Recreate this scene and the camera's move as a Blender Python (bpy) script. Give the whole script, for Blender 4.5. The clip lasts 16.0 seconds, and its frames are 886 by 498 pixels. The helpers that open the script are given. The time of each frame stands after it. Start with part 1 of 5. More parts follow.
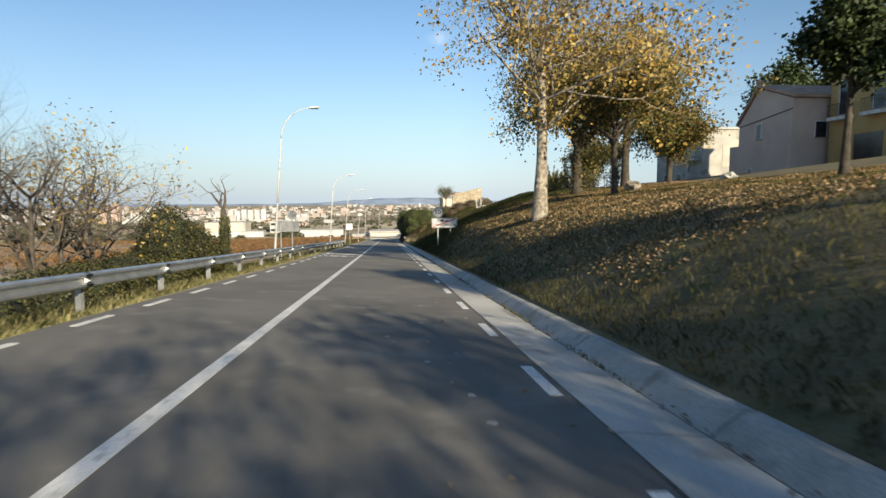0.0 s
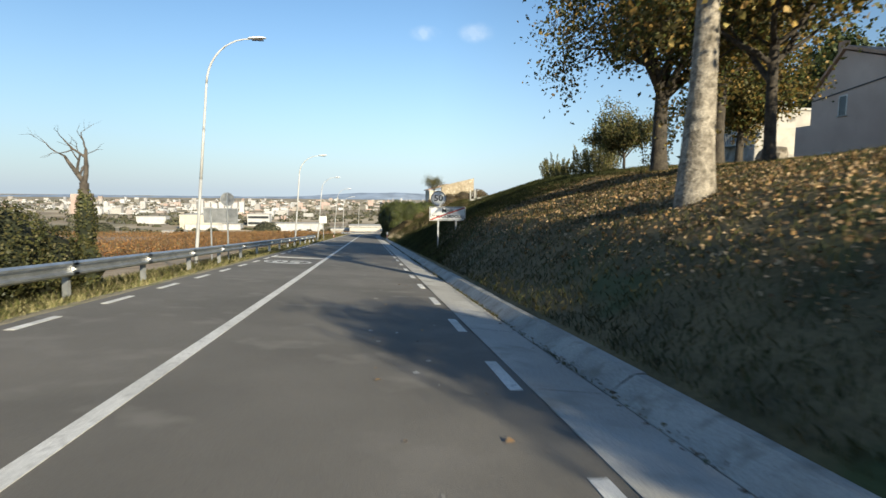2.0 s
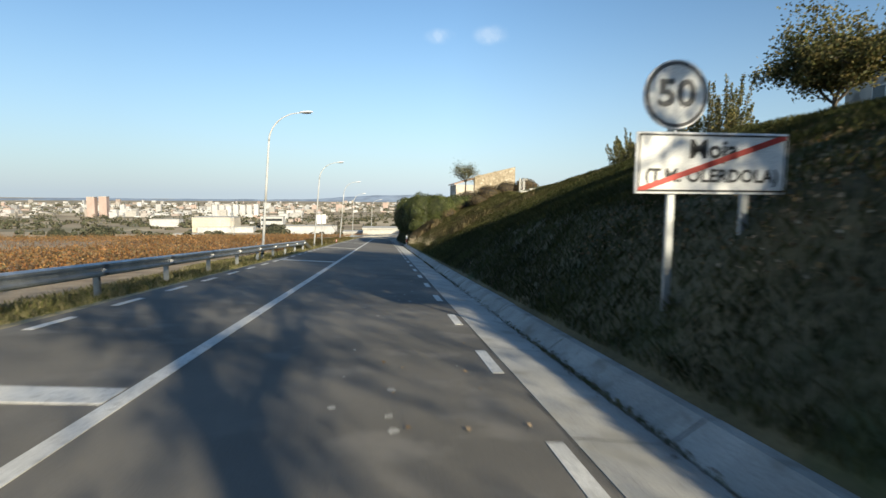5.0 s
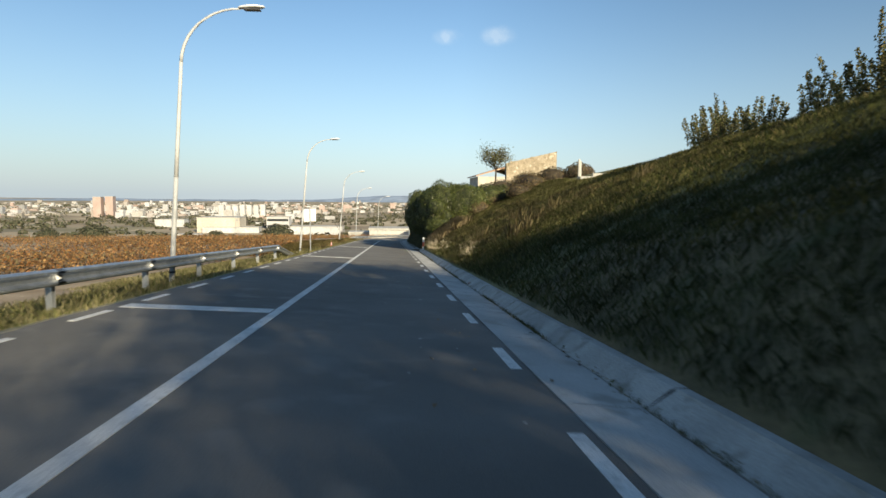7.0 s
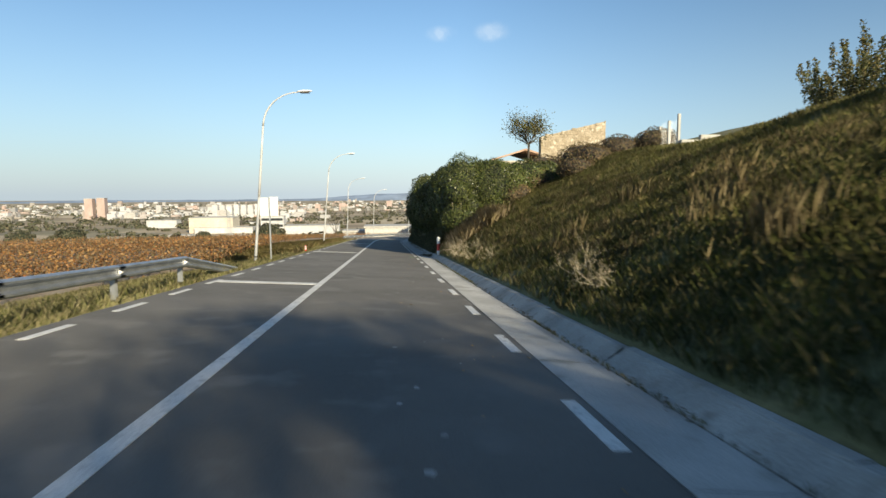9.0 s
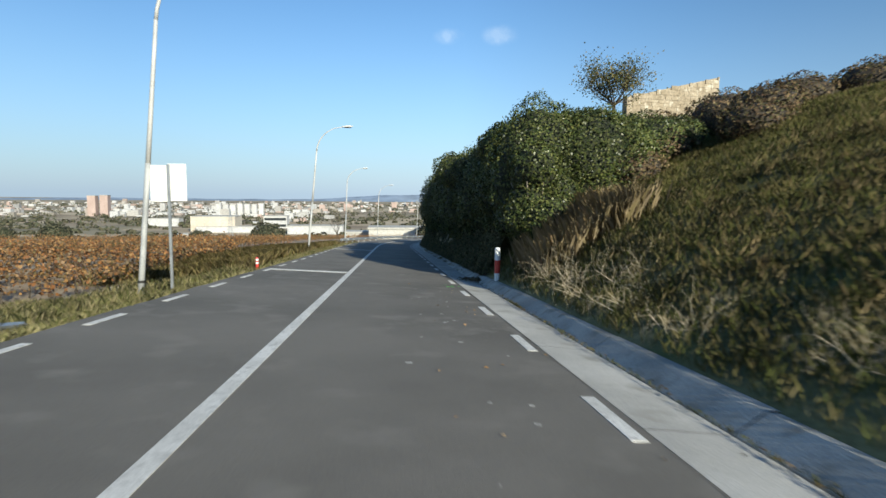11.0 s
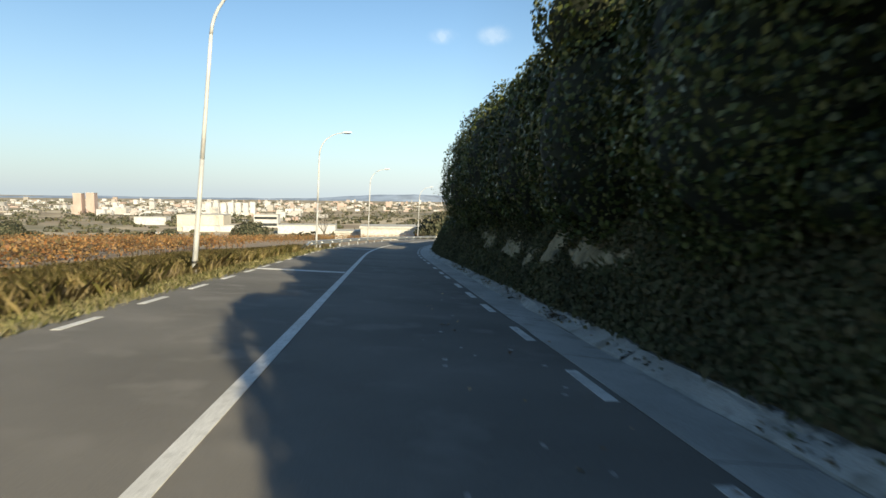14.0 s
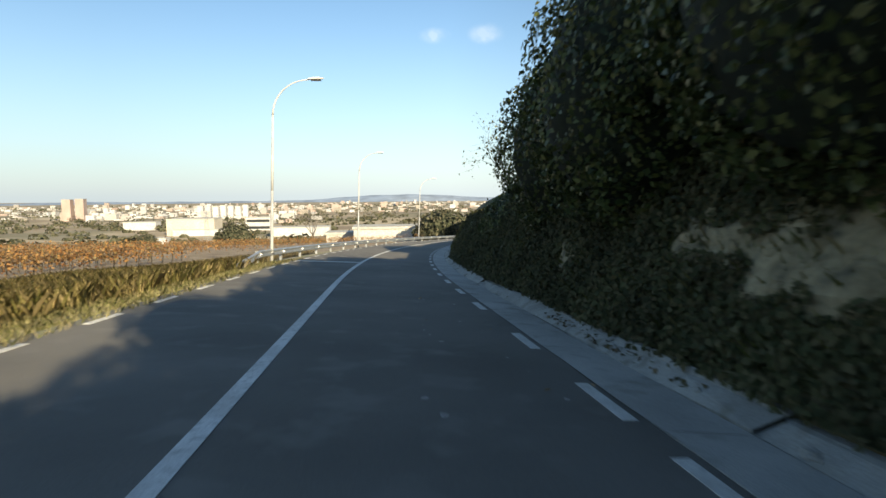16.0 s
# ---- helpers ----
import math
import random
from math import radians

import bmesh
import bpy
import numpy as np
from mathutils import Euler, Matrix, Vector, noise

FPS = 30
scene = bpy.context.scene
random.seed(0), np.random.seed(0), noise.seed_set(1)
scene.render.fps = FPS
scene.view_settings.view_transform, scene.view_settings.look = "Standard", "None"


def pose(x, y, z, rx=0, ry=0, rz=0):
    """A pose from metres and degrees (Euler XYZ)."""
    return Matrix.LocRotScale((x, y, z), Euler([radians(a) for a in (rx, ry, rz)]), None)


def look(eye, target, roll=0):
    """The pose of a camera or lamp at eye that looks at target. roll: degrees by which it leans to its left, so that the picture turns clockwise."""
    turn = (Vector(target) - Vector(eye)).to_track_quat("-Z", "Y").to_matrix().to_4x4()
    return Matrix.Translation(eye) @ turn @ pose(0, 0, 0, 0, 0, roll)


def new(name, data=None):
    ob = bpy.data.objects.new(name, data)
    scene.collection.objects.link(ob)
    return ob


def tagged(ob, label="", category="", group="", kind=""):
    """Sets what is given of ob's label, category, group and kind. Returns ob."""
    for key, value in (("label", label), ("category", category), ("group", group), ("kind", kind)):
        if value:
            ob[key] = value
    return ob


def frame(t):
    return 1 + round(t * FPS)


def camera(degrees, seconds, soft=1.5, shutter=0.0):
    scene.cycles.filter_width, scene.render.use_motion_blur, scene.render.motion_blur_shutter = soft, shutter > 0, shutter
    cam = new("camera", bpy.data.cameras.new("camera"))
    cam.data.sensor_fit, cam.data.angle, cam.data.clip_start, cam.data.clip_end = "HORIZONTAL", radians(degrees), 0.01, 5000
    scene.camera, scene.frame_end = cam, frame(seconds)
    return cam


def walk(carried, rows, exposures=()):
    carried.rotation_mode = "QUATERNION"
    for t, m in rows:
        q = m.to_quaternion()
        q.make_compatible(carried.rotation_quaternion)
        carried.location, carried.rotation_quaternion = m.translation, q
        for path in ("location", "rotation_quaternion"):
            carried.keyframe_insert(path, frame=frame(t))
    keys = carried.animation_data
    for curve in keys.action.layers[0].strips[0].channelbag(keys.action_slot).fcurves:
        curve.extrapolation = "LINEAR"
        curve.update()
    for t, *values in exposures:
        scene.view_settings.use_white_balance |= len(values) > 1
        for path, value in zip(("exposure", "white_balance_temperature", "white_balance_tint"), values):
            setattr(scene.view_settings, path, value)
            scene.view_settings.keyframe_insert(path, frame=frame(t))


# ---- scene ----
cam = camera(76.5, 16.0, shutter=0.3)
ROWS = [
    (0, -0.133, 2.394, 1.157, 84.78, 0.26, -5.60),
    (0.5, -0.105, 5.364, 0.983, 84.75, -0.08, -6.14),
    (1, -0.074, 7.958, 0.810, 84.76, -0.24, -6.69),
    (1.5, -0.045, 10.787, 0.616, 84.57, -0.53, -7.33),
    (2, 0.011, 13.422, 0.441, 84.37, -0.71, -7.46),
    (2.5, 0.057, 16.405, 0.252, 84.42, -0.77, -7.23),
    (3, 0.094, 19.476, 0.056, 84.57, -0.68, -6.95),
    (3.5, 0.138, 22.683, -0.142, 84.66, -0.62, -6.75),
    (4, 0.155, 25.642, -0.342, 84.63, -0.55, -6.54),
    (6.5, 0.061, 43.379, -1.477, 84.59, -0.54, -5.28),
    (7, -0.002, 46.673, -1.699, 84.65, -0.53, -5.23),
    (7.5, -0.044, 50.231, -1.907, 84.53, -0.47, -5.25),
    (8, -0.068, 53.434, -2.104, 84.44, -0.13, -5.40),
    (8.5, -0.105, 56.806, -2.342, 84.34, 0.38, -5.68),
    (11, -0.424, 74.195, -3.435, 84.61, -0.54, -5.11),
    (11.5, -0.465, 77.478, -3.651, 84.60, -0.30, -5.17),
    (12, -0.473, 81.093, -3.888, 84.39, 0.46, -5.33),
    (12.5, -0.530, 84.573, -4.132, 84.33, 0.28, -5.27),
    (13, -0.568, 88.346, -4.376, 84.45, -0.20, -5.47),
    (13.5, -0.590, 91.893, -4.635, 84.70, -0.61, -5.57),
    (14, -0.599, 95.876, -4.872, 84.61, -0.79, -5.67),
    (14.5, -0.598, 99.501, -5.110, 84.67, -0.67, -5.68),
    (15, -0.583, 103.344, -5.348, 84.84, -0.18, -5.78),
    (15.5, -0.553, 106.967, -5.571, 84.84, 0.25, -5.96),
    (16, -0.556, 110.353, -5.766, 84.53, 0.40, -6.20),
]
walk(cam, [(t, pose(x, y, z, rx, ry, rz)) for t, x, y, z, rx, ry, rz in ROWS], [(0, 0.84, 6800, 5), (1.5, 0.86, 6750, 4), (2.5, 0.84, 6400, 3), (4, 0.82, 6400, 3), (6.5, 0.77, 7000, 3), (8.5, 0.80, 6950, 3), (11, 0.66, 5900, 1), (12.5, 0.84, 6600, 2), (13.5, 0.92, 7000, 2), (16, 1.05, 7350, 3)])

# ---- light ----
SUN_AZ = (0.40, -0.917)          # horizontal direction towards the sun: behind the car, from its right
SUN_EL = radians(20.6)
world = bpy.data.worlds.new("world")
scene.world = world
world.use_nodes = True
wn, wl = world.node_tree.nodes, world.node_tree.links
wn.clear()
sky = wn.new("ShaderNodeTexSky")
sky.sky_type, sky.sun_disc = "NISHITA", False
sky.sun_elevation, sky.sun_rotation = SUN_EL, math.atan2(SUN_AZ[0], SUN_AZ[1])
sky.altitude, sky.air_density, sky.dust_density, sky.ozone_density = 0, 1.0, 0.15, 4.0
# two small fair-weather clouds low in the sky ahead
wc = wn.new("ShaderNodeTexCoord")
sep = wn.new("ShaderNodeSeparateXYZ")
wl.new(wc.outputs["Generated"], sep.inputs[0])


def wmath(op, a, b=None, c=None):
    n = wn.new("ShaderNodeMath")
    n.operation = op
    for i, v in enumerate((a, b, c)):
        if v is None:
            continue
        if isinstance(v, (int, float)):
            n.inputs[i].default_value = v
        else:
            wl.new(v, n.inputs[i])
    return n.outputs[0]


wnoise = wn.new("ShaderNodeTexNoise")
wnoise.inputs["Scale"].default_value, wnoise.inputs["Detail"].default_value = 30, 5
wl.new(wc.outputs["Generated"], wnoise.inputs["Vector"])
cloud = None
for bx, bz, rx_, rz_ in ((0.0925, 0.2640, 0.032, 0.015), (0.1770, 0.2660, 0.036, 0.020)):
    ex = wmath("DIVIDE", wmath("SUBTRACT", sep.outputs[0], bx), rx_)
    ez = wmath("DIVIDE", wmath("SUBTRACT", sep.outputs[2], bz), rz_)
    r2 = wmath("ADD", wmath("MULTIPLY", ex, ex), wmath("MULTIPLY", ez, ez))
    blob = wmath("MAXIMUM", wmath("SUBTRACT", 1.0, r2), 0.0)
    cloud = blob if cloud is None else wmath("MAXIMUM", cloud, blob)
ahead = wmath("GREATER_THAN", sep.outputs[1], 0.0)
puff = wmath("MULTIPLY", wmath("MULTIPLY", cloud, ahead), wmath("MAXIMUM", wmath("MULTIPLY", wmath("SUBTRACT", wnoise.outputs["Fac"], 0.30), 3.4), 0.0))
puff = wmath("MULTIPLY", wmath("MINIMUM", wmath("MULTIPLY", puff, puff), 1.0), 0.22)
wmix = wn.new("ShaderNodeMix")
wmix.data_type = "RGBA"
wl.new(puff, wmix.inputs["Factor"])
# pale blue-grey haze all round the horizon
low = wmath("MAXIMUM", wmath("SUBTRACT", 1.0, wmath("DIVIDE", wmath("MAXIMUM", sep.outputs[2], 0.0), 0.36)), 0.0)
haze = wn.new("ShaderNodeMix")
haze.data_type = "RGBA"
wl.new(wmath("MULTIPLY", wmath("MULTIPLY", low, low), 0.92), haze.inputs["Factor"])
wl.new(sky.outputs[0], haze.inputs["A"])
haze.inputs["B"].default_value = (3.5, 4.15, 5.1, 1)
wl.new(haze.outputs["Result"], wmix.inputs["A"])
wmix.inputs["B"].default_value = (7.0, 7.0, 7.2, 1)
bg = wn.new("ShaderNodeBackground")
# the sky is palest straight ahead
wl.new(wmath("MULTIPLY", wmath("ADD", 1.0, wmath("MULTIPLY", wmath("MAXIMUM", wmath("SUBTRACT", 1.0, wmath("MULTIPLY", wmath("ABSOLUTE", wmath("SUBTRACT", sep.outputs[0], 0.12)), 1.9)), 0.0), 0.20)), 0.082), bg.inputs["Strength"])
wl.new(wmix.outputs["Result"], bg.inputs["Color"])
wout = wn.new("ShaderNodeOutputWorld")
wl.new(bg.outputs[0], wout.inputs["Surface"])

sun = new("sun", bpy.data.lights.new("sun", "SUN"))
sun.data.energy, sun.data.angle, sun.data.color = 5.0, radians(0.55), (1.0, 0.86, 0.66)
cs = math.cos(SUN_EL)
sun.matrix_world = look((0, 0, 0), (-SUN_AZ[0] * cs, -SUN_AZ[1] * cs, -math.sin(SUN_EL)))


# ---- materials ----
def mat(name, c1, c2, scale=4.0, rough=0.85, bump=0.0, grain=40.0, c3=None, metal=0.0, spot=None, space="world", detail=6.0, mid=(0.35, 0.65)):
    """A two-scale noise material: broad stains from c1 to c2, fine grain, optional spots of colour c3."""
    m = bpy.data.materials.new(name)
    m.use_nodes = True
    n, l = m.node_tree.nodes, m.node_tree.links
    b = n["Principled BSDF"]
    b.inputs["Roughness"].default_value, b.inputs["Metallic"].default_value = rough, metal
    if space == "world":
        co = n.new("ShaderNodeNewGeometry").outputs["Position"]
    else:
        co = n.new("ShaderNodeTexCoord").outputs["Object"]
    big = n.new("ShaderNodeTexNoise")
    big.inputs["Scale"].default_value, big.inputs["Detail"].default_value = scale, detail
    fine = n.new("ShaderNodeTexNoise")
    fine.inputs["Scale"].default_value, fine.inputs["Detail"].default_value = grain, 4
    l.new(co, big.inputs["Vector"])
    l.new(co, fine.inputs["Vector"])
    ramp = n.new("ShaderNodeValToRGB")
    ramp.color_ramp.elements[0].position, ramp.color_ramp.elements[1].position = mid
    ramp.color_ramp.elements[0].color, ramp.color_ramp.elements[1].color = (*c1, 1), (*c2, 1)
    l.new(big.outputs["Fac"], ramp.inputs["Fac"])
    col = ramp.outputs["Color"]
    mul = n.new("ShaderNodeMix")
    mul.data_type, mul.blend_type = "RGBA", "MULTIPLY"
    mul.inputs["Factor"].default_value = 0.55
    fr = n.new("ShaderNodeValToRGB")
    fr.color_ramp.elements[0].position, fr.color_ramp.elements[1].position = 0.3, 0.6
    fr.color_ramp.elements[0].color, fr.color_ramp.elements[1].color = (0.45, 0.45, 0.45, 1), (1.12, 1.12, 1.12, 1)
    l.new(fine.outputs["Fac"], fr.inputs["Fac"])
    l.new(col, mul.inputs["A"])
    l.new(fr.outputs["Color"], mul.inputs["B"])
    col = mul.outputs["Result"]
    if c3 is not None:
        sp = n.new("ShaderNodeTexNoise")
        sp.inputs["Scale"].default_value, sp.inputs["Detail"].default_value = spot or scale * 3, 5
        l.new(co, sp.inputs["Vector"])
        sr = n.new("ShaderNodeValToRGB")
        sr.color_ramp.elements[0].position, sr.color_ramp.elements[1].position = 0.55, 0.68
        l.new(sp.outputs["Fac"], sr.inputs["Fac"])
        mx = n.new("ShaderNodeMix")
        mx.data_type = "RGBA"
        l.new(sr.outputs["Color"], mx.inputs["Factor"])
        l.new(col, mx.inputs["A"])
        mx.inputs["B"].default_value = (*c3, 1)
        col = mx.outputs["Result"]
    l.new(col, b.inputs["Base Color"])
    if bump:
        bp = n.new("ShaderNodeBump")
        bp.inputs["Strength"].default_value, bp.inputs["Distance"].default_value = bump, 0.02
        l.new(fine.outputs["Fac"], bp.inputs["Height"])
        l.new(bp.outputs[0], b.inputs["Normal"])
    return m


def leafmat(name, colours, rough=0.55, through_light=0.3):
    """Foliage: a colour for each leaf, some light through the blade."""
    m = bpy.data.materials.new(name)
    m.use_nodes = True
    n, l = m.node_tree.nodes, m.node_tree.links
    b = n["Principled BSDF"]
    b.inputs["Roughness"].default_value, b.inputs["Specular IOR Level"].default_value = rough, 0.28
    g = n.new("ShaderNodeNewGeometry")
    ramp = n.new("ShaderNodeValToRGB")
    ramp.color_ramp.interpolation = "LINEAR"
    els = ramp.color_ramp.elements
    els[0].color, els[1].color = (*colours[0], 1), (*colours[-1], 1)
    for i, c in enumerate(colours[1:-1], 1):
        e = els.new(i / (len(colours) - 1))
        e.color = (*c, 1)
    l.new(g.outputs["Random Per Island"], ramp.inputs["Fac"])
    no = n.new("ShaderNodeTexNoise")
    no.inputs["Scale"].default_value = 0.9
    l.new(g.outputs["Position"], no.inputs["Vector"])
    nr = n.new("ShaderNodeValToRGB")
    nr.color_ramp.elements[0].position, nr.color_ramp.elements[1].position = 0.35, 0.65
    nr.color_ramp.elements[0].color, nr.color_ramp.elements[1].color = (0.65, 0.65, 0.65, 1), (1.15, 1.15, 1.15, 1)
    l.new(no.outputs["Fac"], nr.inputs["Fac"])
    mul = n.new("ShaderNodeMix")
    mul.data_type, mul.blend_type = "RGBA", "MULTIPLY"
    mul.inputs["Factor"].default_value = 1
    l.new(ramp.outputs["Color"], mul.inputs["A"])
    l.new(nr.outputs["Color"], mul.inputs["B"])
    l.new(mul.outputs["Result"], b.inputs["Base Color"])
    tr = n.new("ShaderNodeBsdfTranslucent")
    l.new(mul.outputs["Result"], tr.inputs["Color"])
    mx = n.new("ShaderNodeMixShader")
    mx.inputs[0].default_value = through_light
    l.new(b.outputs[0], mx.inputs[1])
    l.new(tr.outputs[0], mx.inputs[2])
    l.new(mx.outputs[0], n["Material Output"].inputs["Surface"])
    return m


ASPHALT = mat("asphalt", (0.120, 0.112, 0.099), (0.172, 0.160, 0.142), 0.45, 0.9, 0.5, 130, c3=(0.178, 0.166, 0.148), spot=1.6)
PAINT = mat("road_paint", (0.57, 0.56, 0.53), (0.72, 0.71, 0.68), 2.0, 0.7, 0.3, 60, c3=(0.42, 0.41, 0.39), spot=14)
CONCRETE = mat("gutter_concrete", (0.37, 0.36, 0.335), (0.50, 0.49, 0.46), 0.8, 0.92, 0.4, 70, c3=(0.30, 0.29, 0.26), spot=2.2)
KERB = mat("kerb_concrete", (0.29, 0.285, 0.265), (0.43, 0.42, 0.39), 1.3, 0.92, 0.5, 55, c3=(0.22, 0.21, 0.18), spot=3.1)
JOINT = mat("joint_dirt", (0.05, 0.045, 0.03), (0.10, 0.09, 0.06), 3, 0.95, 0.5, 40)
JOINTROAD = mat("crumbled_asphalt", (0.055, 0.05, 0.042), (0.12, 0.11, 0.095), 5, 0.95, 0.6, 60)
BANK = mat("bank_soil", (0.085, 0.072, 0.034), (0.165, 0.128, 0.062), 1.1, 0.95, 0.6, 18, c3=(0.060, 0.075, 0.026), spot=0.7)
# dry thatch, toned paler than the soil to add sun on the slope
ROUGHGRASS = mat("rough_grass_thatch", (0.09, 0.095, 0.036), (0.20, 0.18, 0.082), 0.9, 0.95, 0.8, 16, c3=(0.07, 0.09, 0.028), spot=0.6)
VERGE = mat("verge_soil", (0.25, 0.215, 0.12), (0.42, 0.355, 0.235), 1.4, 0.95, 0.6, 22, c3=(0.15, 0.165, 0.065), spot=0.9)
VINESOIL = mat("vineyard_soil", (0.23, 0.165, 0.10), (0.36, 0.285, 0.195), 0.6, 0.95, 0.6, 9)
FIELD = mat("field_soil", (0.27, 0.21, 0.135), (0.48, 0.395, 0.27), 0.012, 0.95, 0.0, 0.25, c3=(0.085, 0.085, 0.045), spot=0.02, mid=(0.44, 0.52))
# the far fields lie in plots of stubble, ploughland and scrub
fn, fl_ = FIELD.node_tree.nodes, FIELD.node_tree.links
plot = fn.new("ShaderNodeTexVoronoi")
plot.inputs["Scale"].default_value, plot.inputs["Randomness"].default_value = 0.0085, 0.85
stretch = fn.new("ShaderNodeMapping")
stretch.inputs["Scale"].default_value = (0.8, 1.5, 0.0)
fl_.new(fn.new("ShaderNodeNewGeometry").outputs["Position"], stretch.inputs["Vector"])
fl_.new(stretch.outputs[0], plot.inputs["Vector"])
hue = fn.new("ShaderNodeValToRGB")
hue.color_ramp.interpolation = "CONSTANT"
for pos, col in ((0.0, (0.20, 0.155, 0.105, 1)), (0.22, (0.34, 0.275, 0.19, 1)), (0.45, (0.16, 0.145, 0.085, 1)), (0.62, (0.42, 0.35, 0.245, 1)), (0.82, (0.13, 0.12, 0.08, 1))):
    e = hue.color_ramp.elements[0] if pos == 0.0 else hue.color_ramp.elements.new(pos)
    e.color = col
hue.color_ramp.elements[-1].color = (0.24, 0.20, 0.14, 1)
sepc = fn.new("ShaderNodeSeparateColor")
fl_.new(plot.outputs["Color"], sepc.inputs[0])
fl_.new(sepc.outputs[0], hue.inputs["Fac"])
blend = fn.new("ShaderNodeMix")
blend.data_type = "RGBA"
blend.inputs["Factor"].default_value = 0.7
fb = fn["Principled BSDF"].inputs["Base Color"]
fl_.new(fb.links[0].from_socket, blend.inputs["A"])
fl_.new(hue.outputs["Color"], blend.inputs["B"])
fl_.new(blend.outputs["Result"], fb)
ROCK = mat("cut_rock", (0.23, 0.185, 0.105), (0.38, 0.315, 0.195), 1.9, 0.95, 0.9, 14, c3=(0.10, 0.09, 0.06), spot=3.5)
GALV = mat("galvanised_steel", (0.36, 0.38, 0.40), (0.50, 0.52, 0.54), 3.0, 0.42, 0.1, 90, metal=0.75)
POLE = mat("painted_pole", (0.44, 0.44, 0.43), (0.54, 0.54, 0.53), 2.0, 0.55, 0.1, 50)
# greyer than the upper pole: shade of bank and trees is in its colour
POLELOW = mat("shaded_pole_base", (0.30, 0.31, 0.32), (0.44, 0.45, 0.45), 2.0, 0.5, 0.1, 50)
WHITE = mat("white_enamel", (0.74, 0.74, 0.73), (0.82, 0.82, 0.81), 4, 0.4, 0, 60)
SIGNBACK = mat("sign_back_aluminium", (0.20, 0.21, 0.22), (0.30, 0.31, 0.32), 5, 0.5, 0.0, 60, metal=0.4)
BLACK = mat("black_paint", (0.02, 0.02, 0.02), (0.03, 0.03, 0.03), 4, 0.5)
GREYPAINT = mat("grey_sign_paint", (0.07, 0.07, 0.075), (0.10, 0.10, 0.105), 6, 0.5)
RED = mat("red_paint", (0.42, 0.035, 0.025), (0.52, 0.05, 0.035), 6, 0.5)
REDPLASTIC = mat("red_plastic", (0.50, 0.045, 0.03), (0.60, 0.07, 0.05), 6, 0.45, space="object")
GLASS_DARK = mat("window_glass", (0.025, 0.03, 0.035), (0.045, 0.05, 0.055), 2, 0.12)
LENS = mat("lamp_glass", (0.5, 0.5, 0.48), (0.62, 0.62, 0.6), 3, 0.25)
BARK_PLANE = mat("plane_bark", (0.16, 0.138, 0.108), (0.36, 0.32, 0.26), 7.0, 0.92, 1.0, 26, c3=(0.11, 0.095, 0.072), spot=11, mid=(0.38, 0.62))
BARK_DARK = mat("dark_bark", (0.032, 0.026, 0.020), (0.075, 0.062, 0.046), 4, 0.92, 0.8, 16)
BARK_GREY = mat("grey_bark", (0.05, 0.042, 0.035), (0.115, 0.098, 0.082), 4, 0.92, 0.6, 18)
LEAF_GOLD = leafmat("golden_leaves", [(0.26, 0.15, 0.04), (0.46, 0.30, 0.08), (0.60, 0.44, 0.15), (0.34, 0.27, 0.09), (0.20, 0.18, 0.06)])
LEAF_OLIVE = leafmat("olive_brown_leaves", [(0.045, 0.062, 0.018), (0.09, 0.105, 0.03), (0.17, 0.14, 0.042), (0.34, 0.21, 0.06), (0.06, 0.08, 0.024)])
LEAF_IVY = leafmat("ivy_leaves", [(0.030, 0.046, 0.015), (0.058, 0.080, 0.023), (0.098, 0.118, 0.033), (0.165, 0.17, 0.058), (0.042, 0.063, 0.020)], 0.34, 0.12)
LEAF_BUSH = leafmat("ivy_bush_leaves", [(0.040, 0.050, 0.020), (0.075, 0.082, 0.030), (0.12, 0.105, 0.042), (0.055, 0.065, 0.026)], 0.5, 0.2)
LEAF_PINE = leafmat("pine_needles", [(0.022, 0.038, 0.014), (0.045, 0.065, 0.022), (0.065, 0.085, 0.03)], 0.6, 0.15)
LEAF_SHRUB = leafmat("shrub_leaves", [(0.06, 0.075, 0.026), (0.11, 0.12, 0.04), (0.18, 0.16, 0.06), (0.27, 0.21, 0.08)])
LEAF_VINE = leafmat("vine_leaves", [(0.19, 0.085, 0.035), (0.32, 0.15, 0.055), (0.40, 0.235, 0.09), (0.26, 0.165, 0.085), (0.13, 0.085, 0.055), (0.20, 0.165, 0.075)])
LITTER = leafmat("fallen_leaves", [(0.13, 0.080, 0.042), (0.34, 0.215, 0.11), (0.55, 0.41, 0.25), (0.20, 0.12, 0.06), (0.42, 0.25, 0.10), (0.46, 0.34, 0.21)], 0.85, 0.05)
GRASS_GREEN = leafmat("verge_grass", [(0.17, 0.19, 0.06), (0.29, 0.29, 0.11), (0.44, 0.39, 0.20), (0.56, 0.48, 0.29)], 0.7, 0.25)
GRASS_VERGE = leafmat("tall_verge_grass", [(0.20, 0.20, 0.06), (0.34, 0.29, 0.11), (0.50, 0.40, 0.19), (0.58, 0.46, 0.25)], 0.75, 0.4)
GRASS_TAN = leafmat("tan_bank_grass", [(0.16, 0.13, 0.06), (0.27, 0.215, 0.11), (0.36, 0.29, 0.17), (0.14, 0.13, 0.05)], 0.8, 0.35)
# pale blades: sunlight on the open slope is put into their colour
GRASS_BANK = leafmat("bank_grass", [(0.13, 0.16, 0.045), (0.20, 0.21, 0.07), (0.28, 0.25, 0.11), (0.38, 0.32, 0.17)], 0.7, 0.5)
